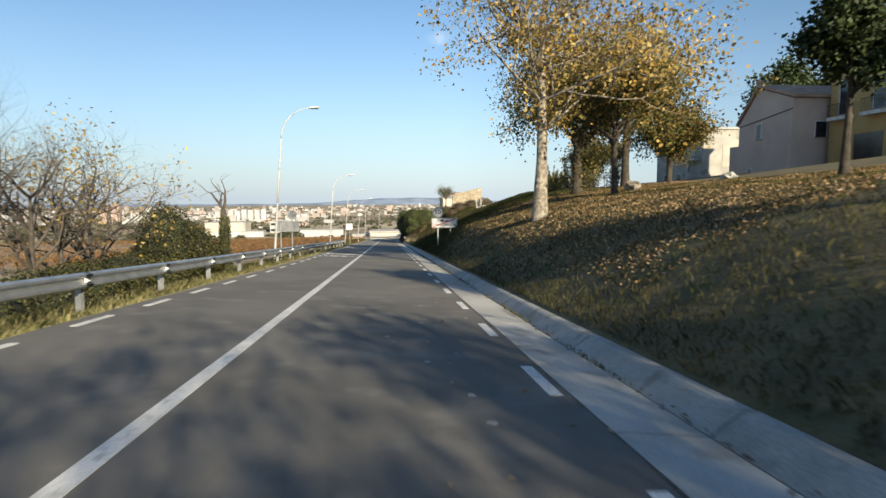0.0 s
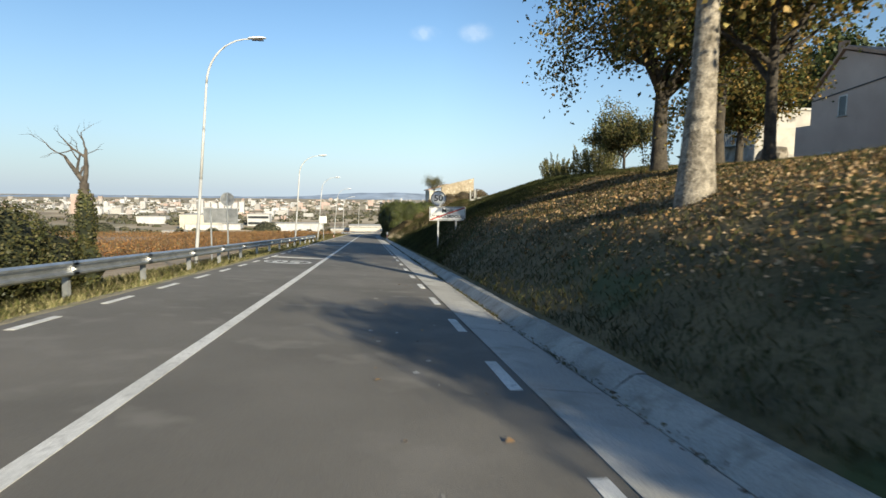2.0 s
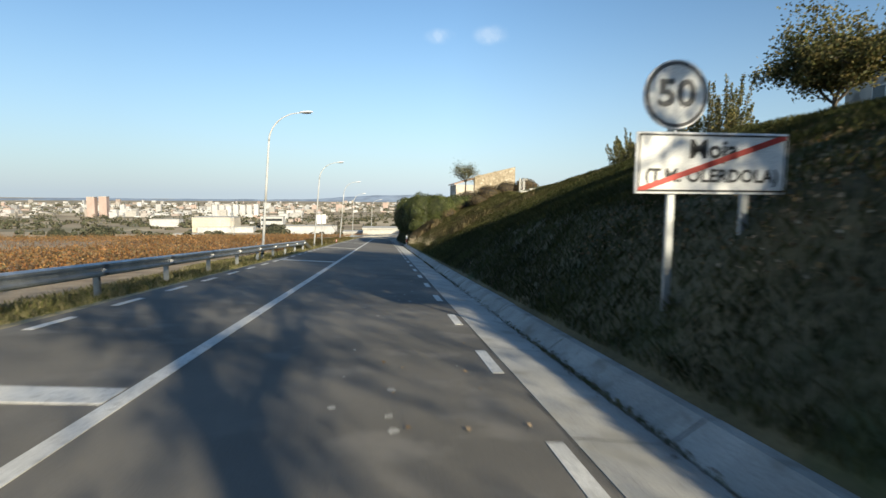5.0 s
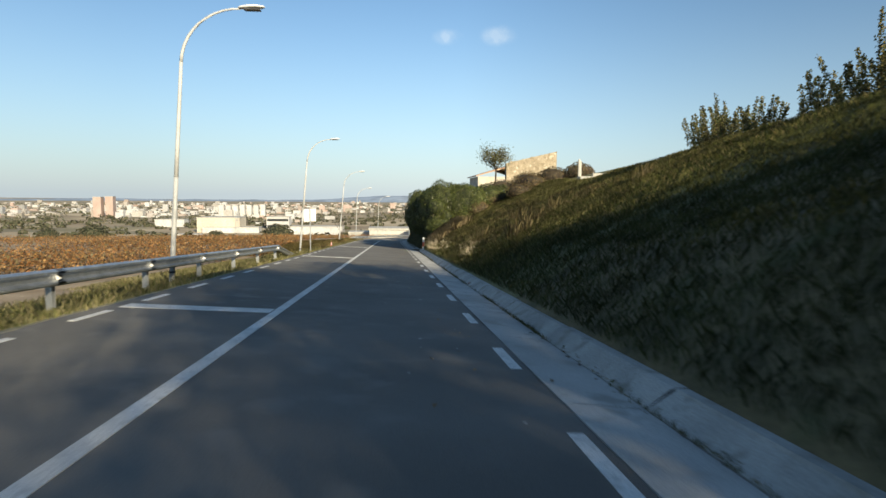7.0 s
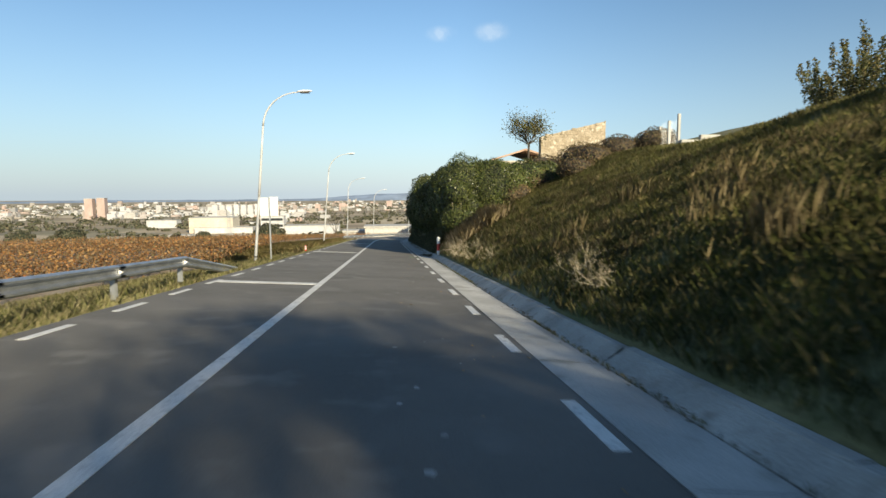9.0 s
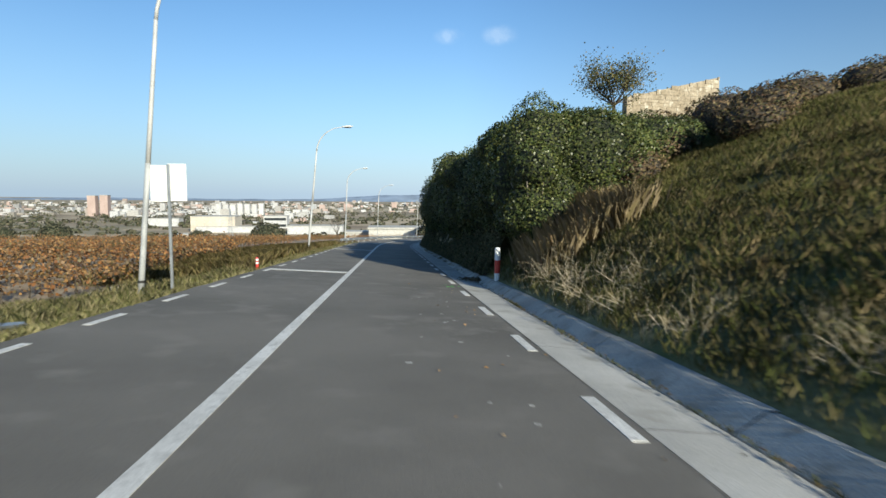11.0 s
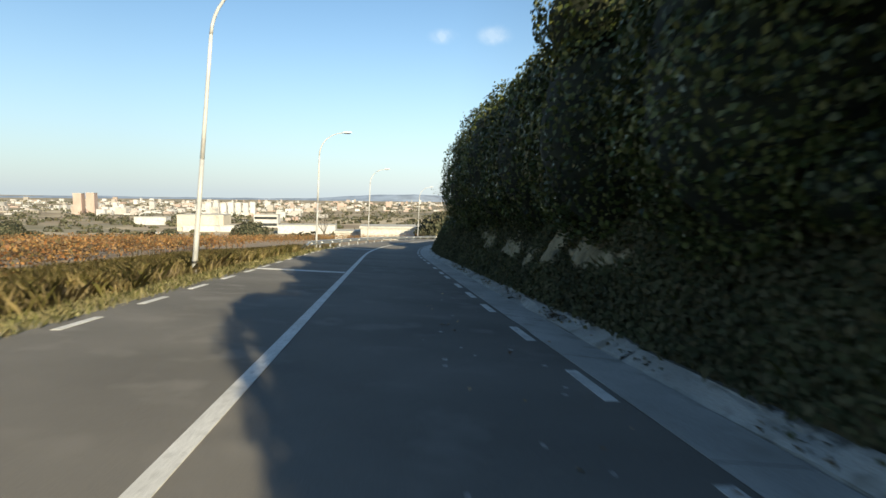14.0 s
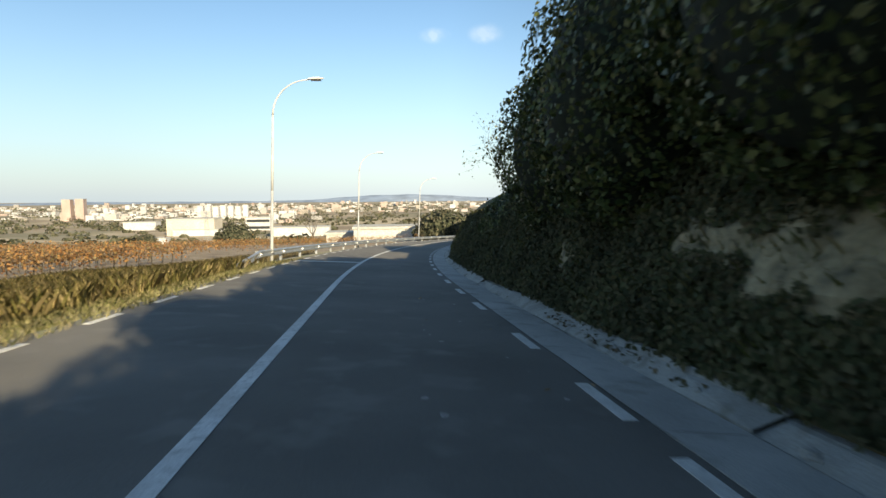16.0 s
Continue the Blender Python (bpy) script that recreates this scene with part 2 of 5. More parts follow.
# shaded copy of the bank grass, for the stretch below the trees
GRASS_SHADE_TONE = leafmat("grass_shade_tone", [(0.075, 0.092, 0.030), (0.095, 0.112, 0.038), (0.12, 0.13, 0.048), (0.15, 0.145, 0.062)], 0.75, 0.4)
# turf tone darkened to carry tree shade over the lower bank
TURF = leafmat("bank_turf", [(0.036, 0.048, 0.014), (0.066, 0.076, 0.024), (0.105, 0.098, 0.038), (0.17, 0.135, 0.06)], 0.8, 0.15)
GRASS_DRY = leafmat("dry_grass", [(0.30, 0.25, 0.12), (0.50, 0.41, 0.24), (0.60, 0.49, 0.33), (0.36, 0.29, 0.16)], 0.8, 0.55)
BRAMBLE = leafmat("bramble_leaves", [(0.065, 0.05, 0.032), (0.15, 0.095, 0.055), (0.09, 0.095, 0.035), (0.26, 0.18, 0.10)], 0.7, 0.2)
# far foliage lifted paler, as if seen through haze
FARTREE = leafmat("far_foliage", [(0.060, 0.068, 0.040), (0.085, 0.088, 0.055), (0.13, 0.115, 0.075)], 0.8, 0.1)
WALL_PINK = mat("pink_render_wall", (0.58, 0.44, 0.36), (0.69, 0.54, 0.45), 0.5, 0.92, 0.2, 30)
WALL_GREY = mat("grey_cement_wall", (0.33, 0.315, 0.29), (0.48, 0.455, 0.41), 0.6, 0.92, 0.2, 25, c3=(0.20, 0.19, 0.17), spot=0.9)
WALL_OCHRE = mat("ochre_wall", (0.50, 0.33, 0.13), (0.62, 0.43, 0.19), 0.5, 0.92, 0.2, 30)
WALL_WHITE = mat("white_wall", (0.66, 0.64, 0.60), (0.78, 0.77, 0.73), 0.3, 0.9, 0.0, 3)
WALL_PALE = mat("pale_warehouse_wall", (0.44, 0.43, 0.40), (0.54, 0.53, 0.50), 0.15, 0.9, 0.0, 2.0)
WALL_CREAM = mat("cream_wall", (0.47, 0.42, 0.35), (0.56, 0.51, 0.43), 0.05, 0.9, 0.0, 1.0)
WALL_BRICK = mat("brick_tower_wall", (0.37, 0.28, 0.25), (0.44, 0.34, 0.31), 0.05, 0.9, 0.0, 1.0)
LEAF_CUT = leafmat("cutting_weed_leaves", [(0.040, 0.046, 0.020), (0.068, 0.072, 0.028), (0.125, 0.105, 0.052), (0.055, 0.062, 0.024)], 0.85, 0.08)
# wall tones greyed and cooled, the haze of distance mixed into them
TOWN = leafmat("town_walls", [(0.42, 0.42, 0.43), (0.33, 0.31, 0.29), (0.48, 0.48, 0.49), (0.30, 0.23, 0.20), (0.40, 0.38, 0.36), (0.52, 0.52, 0.53), (0.24, 0.25, 0.27), (0.36, 0.32, 0.28), (0.22, 0.21, 0.19)], 0.9, 0.0)
FARWHITE = mat("far_white_wall", (0.42, 0.42, 0.43), (0.52, 0.52, 0.52), 0.05, 0.9, 0.0, 0.8)
STONE = mat("ruin_stone", (0.28, 0.23, 0.16), (0.40, 0.34, 0.255), 2.0, 0.95, 0.9, 9, c3=(0.54, 0.49, 0.40), spot=3.5)
TILE = mat("roof_tile", (0.36, 0.22, 0.15), (0.52, 0.36, 0.26), 1.0, 0.9, 0.4, 12)
# distance haze is painted into this blue-grey
HILL = mat("far_hills_hazed", (0.21, 0.27, 0.37), (0.26, 0.32, 0.42), 0.002, 1.0, 0.0, 0.01)
WALL_PATCH = mat("pale_plaster", (0.40, 0.375, 0.33), (0.50, 0.47, 0.41), 0.9, 0.92, 0.2, 20)
GREENPAINT = mat("green_spray_paint", (0.10, 0.34, 0.07), (0.16, 0.42, 0.10), 3, 0.8, 0.2, 90)


# ---- mesh helpers ----
class Shape:
    """Gathers vertices and faces of one mesh."""

    def __init__(self):
        self.v, self.f, self.n = [], [], 0

    def add(self, verts, faces):
        k = self.n
        self.v.extend(verts)
        self.f.extend([tuple(i + k for i in f) for f in faces])
        self.n += len(verts)
        return self

    def box(self, x0, x1, y0, y1, z0, z1, bevel=0.0):
        b = min(bevel, (x1 - x0) / 2.2, (y1 - y0) / 2.2)
        if b <= 0:
            vs = [(x, y, z) for z in (z0, z1) for x, y in ((x0, y0), (x1, y0), (x1, y1), (x0, y1))]
            return self.add(vs, [(3, 2, 1, 0), (4, 5, 6, 7), (0, 1, 5, 4), (1, 2, 6, 5), (2, 3, 7, 6), (3, 0, 4, 7)])
        ring = lambda d: [(x0 + d, y0), (x1 - d, y0), (x1, y0 + d), (x1, y1 - d), (x1 - d, y1), (x0 + d, y1), (x0, y1 - d), (x0, y0 + d)]
        vs = [(x, y, z0) for x, y in ring(b)] + [(x, y, z1 - b) for x, y in ring(b)]
        vs += [(min(max(x, x0 + b), x1 - b), min(max(y, y0 + b), y1 - b), z1) for x, y in ring(b)]
        fs = [tuple(range(7, -1, -1)), tuple(range(16, 24))]
        for r in (0, 8):
            fs += [(r + i, r + (i + 1) % 8, r + 8 + (i + 1) % 8, r + 8 + i) for i in range(8)]
        return self.add(vs, fs)

    def tube(self, pts, radii, sides=8, cap=True):
        """A tapered tube along points."""
        pts = [Vector(p) for p in pts]
        vs, fs = [], []
        for i, p in enumerate(pts):
            d = (pts[min(i + 1, len(pts) - 1)] - pts[max(i - 1, 0)]).normalized()
            a = Vector((1, 0, 0)) if abs(d.x) < 0.8 else Vector((0, 1, 0))
            s = d.cross(a).normalized()
            t = d.cross(s)
            for k in range(sides):
                w = 2 * math.pi * k / sides
                vs.append(tuple(p + (s * math.cos(w) + t * math.sin(w)) * radii[i]))
        for i in range(len(pts) - 1):
            for k in range(sides):
                a, b = i * sides + k, i * sides + (k + 1) % sides
                fs.append((a, b, b + sides, a + sides))
        if cap:
            fs.append(tuple(range(sides)))
            fs.append(tuple(range(len(vs) - 1, len(vs) - sides - 1, -1)))
        return self.add(vs, fs)

    def prism(self, outline, axis, a, b):
        """An outline of (u, v) pushed from a to b along an axis ('x': u=y v=z, 'y': u=x v=z, 'z': u=x v=y)."""
        put = {"x": lambda u, v, w: (w, u, v), "y": lambda u, v, w: (u, w, v), "z": lambda u, v, w: (u, v, w)}[axis]
        n = len(outline)
        vs = [put(u, v, a) for u, v in outline] + [put(u, v, b) for u, v in outline]
        fs = [tuple(range(n)), tuple(range(2 * n - 1, n - 1, -1))] + [(i, i + n, (i + 1) % n + n, (i + 1) % n) for i in range(n)]
        return self.add(vs, fs)

    def mesh(self, name, materials, smooth=False):
        me = bpy.data.meshes.new(name)
        me.from_pydata(self.v, [], self.f)
        for m in materials if isinstance(materials, (list, tuple)) else [materials]:
            me.materials.append(m)
        bm = bmesh.new()
        bm.from_mesh(me)
        bmesh.ops.recalc_face_normals(bm, faces=bm.faces)
        bm.to_mesh(me)
        bm.free()
        if smooth:
            me.polygons.foreach_set("use_smooth", [True] * len(me.polygons))
        return me


def part(name, shape, material, parent, label="", smooth=False):
    ob = new(name, shape.mesh(name, material, smooth) if isinstance(shape, Shape) else shape)
    ob.parent = parent
    return tagged(ob, label)


def thing(name, at, label, category, group="", kind=""):
    ob = new(name)
    ob.empty_display_size = 0.3
    ob.location = at
    return tagged(ob, label, category, group, kind)


def soup(name, verts, faces, material, parent=None):
    """A mesh from arrays of vertices and equal-sized faces."""
    me = bpy.data.meshes.new(name)
    verts, faces = np.asarray(verts, np.float32), np.asarray(faces, np.int32)
    k = faces.shape[1]
    me.vertices.add(len(verts))
    me.vertices.foreach_set("co", verts.ravel())
    me.loops.add(faces.size)
    me.loops.foreach_set("vertex_index", faces.ravel())
    me.polygons.add(len(faces))
    me.polygons.foreach_set("loop_start", np.arange(0, faces.size, k, dtype=np.int32))
    me.update(calc_edges=True)
    me.materials.append(material)
    ob = new(name, me)
    ob.parent = parent
    return ob


def leaves(name, centres, size, material, parent=None, up=None, rng=None, spread=1.0, aspect=0.7):
    """Small pointed leaf blades, one at each centre. up: the outward way of each, which the blades roughly face."""
    rng = rng or np.random.default_rng(1)
    c = np.asarray(centres, float)
    n = len(c)
    nrm = rng.normal(size=(n, 3))
    if up is not None:
        nrm = nrm * spread + np.asarray(up) * 1.4
    nrm /= np.linalg.norm(nrm, axis=1)[:, None] + 1e-9
    a = np.cross(nrm, rng.normal(size=(n, 3)))
    a /= np.linalg.norm(a, axis=1)[:, None] + 1e-9
    b = np.cross(nrm, a)
    s = (size * rng.uniform(0.6, 1.35, n))[:, None]
    fold = nrm * s * 0.18
    v = np.stack([c - a * s * 0.5, c - b * s * 0.5 * aspect + fold, c + a * s * 0.55, c + b * s * 0.5 * aspect + fold], 1).reshape(-1, 3)
    f = np.arange(4 * n).reshape(n, 4)
    return soup(name, v, f, material, parent)


def blades(name, base, height, width, material, rng, lean=0.5, parent=None):
    """Grass blades: a bent strip of a quad and a tip each."""
    base = np.asarray(base, float)
    n = len(base)
    h = height * rng.uniform(0.45, 1.3, n)
    w = rng.uniform(0, 2 * np.pi, n)
    d = np.stack([np.cos(w), np.sin(w), np.zeros(n)], 1)
    s = np.stack([-np.sin(w), np.cos(w), np.zeros(n)], 1) * (width * rng.uniform(0.6, 1.4, n))[:, None]
    le = (h * lean * rng.uniform(0.1, 1.0, n))[:, None]
    upz = np.array([0, 0, 1.0])
    mid = base + upz * (h * 0.55)[:, None] + d * le * 0.35
    tip = base + upz * (h * 0.95)[:, None] + d * le
    v = np.stack([base - s, base + s, mid + s * 0.7, tip, mid - s * 0.7], 1).reshape(-1, 3)
    f = np.arange(5 * n).reshape(n, 5)
    return soup(name, v, f, material, parent)


# ---- lie of the land ----
KX, KY = -0.05076, -0.06467      # fall of the road towards its right edge and along it
CURVE_Y, CURVE_R = 124.0, 185.0  # where the bend to the right begins, and its radius


def bend(y):
    s = max(0.0, min(y - CURVE_Y, 140.0))
    return CURVE_R - math.sqrt(CURVE_R ** 2 - s * s)


def road_z(X, y):
    """Height of the carriageway's plane; X is measured across the road as if it ran straight."""
    return KY * y + KX * X


HX = [2.44, 3.2, 4.2, 5.5, 8, 12, 18, 30, 60]
HY = [-20, 12, 24, 34, 45, 57, 80, 90, 100, 112]
HD = [
    [0.15, 0.5, 1.0, 1.6, 2.4, 3.18, 4.38, 6.8, 9.0],
    [0.15, 0.5, 1.15, 1.8, 2.6, 3.33, 4.52, 6.99, 9.0],
    [0.15, 0.65, 1.65, 2.3, 3.07, 3.48, 4.65, 7.07, 9.0],
    [0.15, 0.85, 2.0, 2.6, 3.62, 4.41, 5.18, 7.21, 9.0],
    [0.15, 0.85, 1.9, 2.6, 3.76, 5.18, 5.48, 7.5, 9.0],
    [0.15, 0.6, 1.3, 1.95, 3.31, 5.38, 6.17, 8.13, 9.0],
    [0.15, 0.5, 1.02, 1.7, 3.0, 5.08, 7.08, 8.96, 9.0],
    [0.15, 0.7, 1.65, 2.5, 3.8, 5.86, 7.26, 9.17, 9.0],
    [0.15, 1.5, 2.8, 3.5, 4.6, 6.02, 7.2, 8.66, 9.0],
    [0.15, 1.7, 3.1, 3.8, 4.9, 6.21, 7.4, 8.57, 9.0],
]
HTAB = np.array(HD)


def ease(a, b, v):
    t = min(1.0, max(0.0, (v - a) / (b - a)))
    return t * t * (3 - 2 * t)


def plain_z(y):
    """The broad fall of the country to the valley floor."""
    if y < -60:
        return KY * -60
    return KY * y if y < 220 else max(-48.0, KY * 220 - (y - 220) * 0.092)


def ground_z(X, y):
    """Height of the ground; X across the road as if it ran straight."""
    if X >= 2.44:
        row = np.array([np.interp(X, HX, HTAB[i]) for i in range(len(HY))])
        d = float(np.interp(y, HY, row))
        hill = d + KX * min(X, 60)
        fade = ease(420, 150, y) if y > 150 else 1.0
        fade *= ease(900, 200, X) if X > 200 else 1.0
        rough = 0.07 * noise.noise((X * 0.9, y * 0.9, 0)) * min(1, (X - 2.44) / 1.0) + 0.3 * noise.noise((X * 0.12, y * 0.12, 3)) * ease(6, 14, X)
        return plain_z(y) + hill * fade + rough
    if X >= -4.3:
        return road_z(X, y) - 0.07 + (plain_z(y) - KY * y)
    side = float(np.interp(X, [-40, -12, -8, -6.6, -5.6, -4.7, -4.3], [-1.9, -1.35, -1.0, -0.62, -0.42, -0.12, -0.03])) * (1 - 0.5 * ease(92, 106, y))
    flat = KX * max(X, -6.5)
    rough = 0.05 * noise.noise((X * 0.8, y * 0.8, 5)) * min(1, (-X - 4.3) / 1.0) + 0.5 * noise.noise((X * 0.03, y * 0.03, 9)) * ease(10, 40, -X)
    return plain_z(y) + flat + side + rough


def left_edge(y):
    """Across the road: its left rim, which wanders a little."""
    return float(np.interp(y, [0, 10, 20, 32, 60, 82, 100, 113, 121], [-4.3, -4.27, -4.08, -4.05, -4.2, -4.36, -4.4, -4.59, -4.63]))


def pt(X, y, d=0.0):
    """A point in the world on the ground at X across the road, d above it."""
    return (X + bend(y), y, ground_z(X, y) + d)


def on_road(X, y, d=0.0):
    return (X + bend(y), y, road_z(X, y) + d)


# ---- ground: one sheet to the horizon ----
gx = sorted(set([-6000, -4000, -2500, -1500, -1000, -700, -500, -350, -250, -180, -130, -95, -70, -55, -45, -36, -30, -25, -21, -18, -16, -14, -13, -12, -11, -10, -9, -8.3, -7.6, -7, -6.5, -6, -5.5, -5, -4.7, -4.3, -3, -1.5, 0, 1.4]
                + [2.439, 2.441, 2.6, 2.85, 3.2, 3.6, 4.0, 4.4, 4.9, 5.5, 6.2, 7, 8, 9, 10, 11, 12, 13.5, 15, 17, 19, 22, 26, 30, 35, 42, 50, 60, 80, 110, 160, 220, 320, 500, 800, 1300, 2500, 4000, 6000]))
gy = [-3000, -1200, -500, -200, -100, -60, -40, -30, -24] + [-20 + 1.25 * i for i in range(145)] + [164, 170, 178, 188, 200, 215, 232, 250, 275, 305, 340, 380, 430, 490, 560, 650, 760, 900, 1100, 1400, 1900, 2600, 3600, 4800, 6500]
gv = [(X + bend(y) * (1 if abs(X) < 400 else 0), y, ground_z(X, y)) for y in gy for X in gx]
W = len(gx)
gf, gm = [], []
for j in range(len(gy) - 1):
    for i in range(W - 1):
        gf.append((j * W + i, j * W + i + 1, (j + 1) * W + i + 1, (j + 1) * W + i))
        X, y = (gx[i] + gx[i + 1]) / 2, (gy[j] + gy[j + 1]) / 2
        if abs(X) > 90 or y > 230 or y < -60:
            gm.append(3)
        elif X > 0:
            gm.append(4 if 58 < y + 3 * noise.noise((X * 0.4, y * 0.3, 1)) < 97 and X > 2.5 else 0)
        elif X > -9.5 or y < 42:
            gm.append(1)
        else:
            gm.append(2 if y < 215 else 3)
me = bpy.data.meshes.new("ground")
me.from_pydata(gv, [], gf)
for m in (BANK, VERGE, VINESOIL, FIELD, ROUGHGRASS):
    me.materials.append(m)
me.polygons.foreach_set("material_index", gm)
me.polygons.foreach_set("use_smooth", [True] * len(gf))
ground = tagged(new("ground", me), "grassy earth bank, verge and open fields falling to a valley", "ground", kind="structure")


# ---- road and its markings ----
def strip(X0, X1, y0, y1, d, step=1.5, thick=0.02, cols=1):
    """A band lying on the road between two lines across and two along, with a little thickness."""
    s = Shape()
    n = max(1, int(math.ceil((y1 - y0) / step)))
    ys = [y0 + (y1 - y0) * i / n for i in range(n + 1)]
    xs = [X0 + (X1 - X0) * i / cols for i in range(cols + 1)]
    vs = [on_road(X, y, d) for y in ys for X in xs]
    c = cols + 1
    fs = [(j * c + i, j * c + i + 1, (j + 1) * c + i + 1, (j + 1) * c + i) for j in range(n) for i in range(cols)]
    low = len(vs)
    for y in ys:
        vs += [on_road(X0, y, d - thick), on_road(X1, y, d - thick)]
    for j in range(n):
        fs.append((j * c, (j + 1) * c, low + 2 * j + 2, low + 2 * j))
        fs.append((j * c + cols, low + 2 * j + 1, low + 2 * j + 3, (j + 1) * c + cols))
    fs.append((0, low, low + 1, cols))
    return s.add(vs, fs)


def carriageway():
    """The asphalt from its left rim to the gutter, with a ragged left edge."""
    s = Shape()
    ys = [-30 + 292 * i / 400 for i in range(401)]
    vs = []
    for y in ys:
        a = left_edge(y) - 0.05 + 0.05 * noise.noise((y * 1.7, 0, 21))
        vs += [on_road(a, y, -0.12), on_road(a, y, 0.0)] + [on_road(a + (1.40 - a) * k / 6, y, 0.0) for k in range(1, 7)] + [on_road(1.40, y, -0.12)]
    return s.add(vs, [(j * 9 + k, j * 9 + k + 1, j * 9 + k + 10, j * 9 + k + 9) for j in range(400) for k in range(8)])


road = tagged(new("road", carriageway().mesh("road", ASPHALT)), "worn grey asphalt two-lane road running downhill", "road", kind="structure")
part("centre_line", strip(-1.82, -1.68, -30, 250, 0.006, 1.5, 0.008), PAINT, road, "continuous white painted centre line")


def between(anchors, counts):
    out = []
    for a, b, n in zip(anchors, anchors[1:], counts):
        out += [a + (b - a) * i / n for i in range(n)]
    return out + [anchors[-1]]


right = between([-12.4, 7.41, 24.02, 29.65, 55.53, 78.27, 92.93, 105.95, 108.1, 110.25, 113.0, 114.75, 117.35, 120.8, 190.0], [7, 6, 2, 9, 8, 5, 5, 1, 1, 1, 1, 1, 1, 26])
left = between([-10.5, 10.19, 18.26, 27.05, 81.78, 96.16, 113.96, 200.0], [10, 4, 4, 26, 6, 8, 38])
for y in right:
    part("edge_dash", strip(1.20, 1.32, y - 0.52, y + 0.52, 0.006, 1.1, 0.008), PAINT, road)
for y in left:
    part("edge_dash", strip(left_edge(y) + 0.16, left_edge(y) + 0.26, y - 0.48, y + 0.48, 0.006, 1.1, 0.008), PAINT, road)
for y in (36.75, 55.45, 73.5, 91.8, 112.8, 134.4):
    part("cross_bar", strip(left_edge(y) + 0.17, -1.84, y - 0.2, y + 0.2, 0.007, 1.0, 0.009, 3), PAINT, road, "white painted bar across the oncoming lane")


def text_mesh(body, size, name):
    """Flat letters in the built-in font, centred, as a mesh in x and y."""
    cu = bpy.data.curves.new(name, "FONT")
    cu.body, cu.size, cu.align_x, cu.align_y = body, size, "CENTER", "CENTER"
    cu.resolution_u, cu.offset = 3, size * 0.028
    tmp = bpy.data.objects.new(name, cu)
    scene.collection.objects.link(tmp)
    bpy.context.view_layer.update()
    me = bpy.data.meshes.new_from_object(tmp.evaluated_get(bpy.context.evaluated_depsgraph_get()))
    bpy.data.objects.remove(tmp)
    return me


def roundel(cx, cy):
    """The painted 50 in an oval, to be read by oncoming drivers."""
    s = Shape()
    n, vs, fs = 40, [], []
    for k in range(n):
        w = 2 * math.pi * k / n
        for r in (1.0, 0.86):
            vs.append(on_road(cx + 0.82 * r * math.cos(w), cy + 1.0 * r * math.sin(w), 0.007))
    for k in range(n):
        a, b = 2 * k, 2 * ((k + 1) % n)
        fs.append((a, b, b + 1, a + 1))
    part("painted_oval", s.add(vs, fs), PAINT, road, "white painted oval round the number 50")
    me = text_mesh("50", 1.0, "painted_number")
    for v in me.vertices:
        X, y = cx - v.co.x * 1.02, cy - v.co.y * 1.75
        v.co = Vector(on_road(X, y, 0.007))
    me.materials.append(PAINT)
    part("painted_number", me, PAINT, road, "white number 50 painted for oncoming traffic")


roundel(-2.84, 33.75)

# a patch of green marking spray at the road's edge
rng = np.random.default_rng(3)
gs = Shape()
for k in range(26):
    a, r = rng.uniform(0, 6.28), abs(rng.normal(0, 0.12))
    X, y, w = 1.08 + r * math.cos(a) * 0.9, 88.55 + r * math.sin(a) * 1.3, rng.uniform(0.015, 0.06)
    gs.add([on_road(X + w * math.cos(i * 1.047), y + w * math.sin(i * 1.047), 0.005) for i in range(6)], [tuple(range(6))])
part("spray_mark", gs, GREENPAINT, road, "small patch of green survey spray paint")

# crumbled dark joint between asphalt and gutter
cj = Shape()
ys_ = [4 + 0.22 * i for i in range(560)]
vs_ = []
for y in ys_:
    a = 1.385 + 0.03 * noise.noise((y * 0.9, 0, 31))
    w = max(0.002, 0.004 + 0.022 * noise.noise((y * 0.35, 0, 33)) + 0.010 * noise.noise((y * 3.1, 0, 35)))
    vs_ += [on_road(a - w, y, 0.008), on_road(a + w * 0.5, y, 0.008)]
part("crumbled_joint", cj.add(vs_, [(2 * i, 2 * i + 1, 2 * i + 3, 2 * i + 2) for i in range(559)]), JOINTROAD, road, "dark crumbled joint along the gutter")

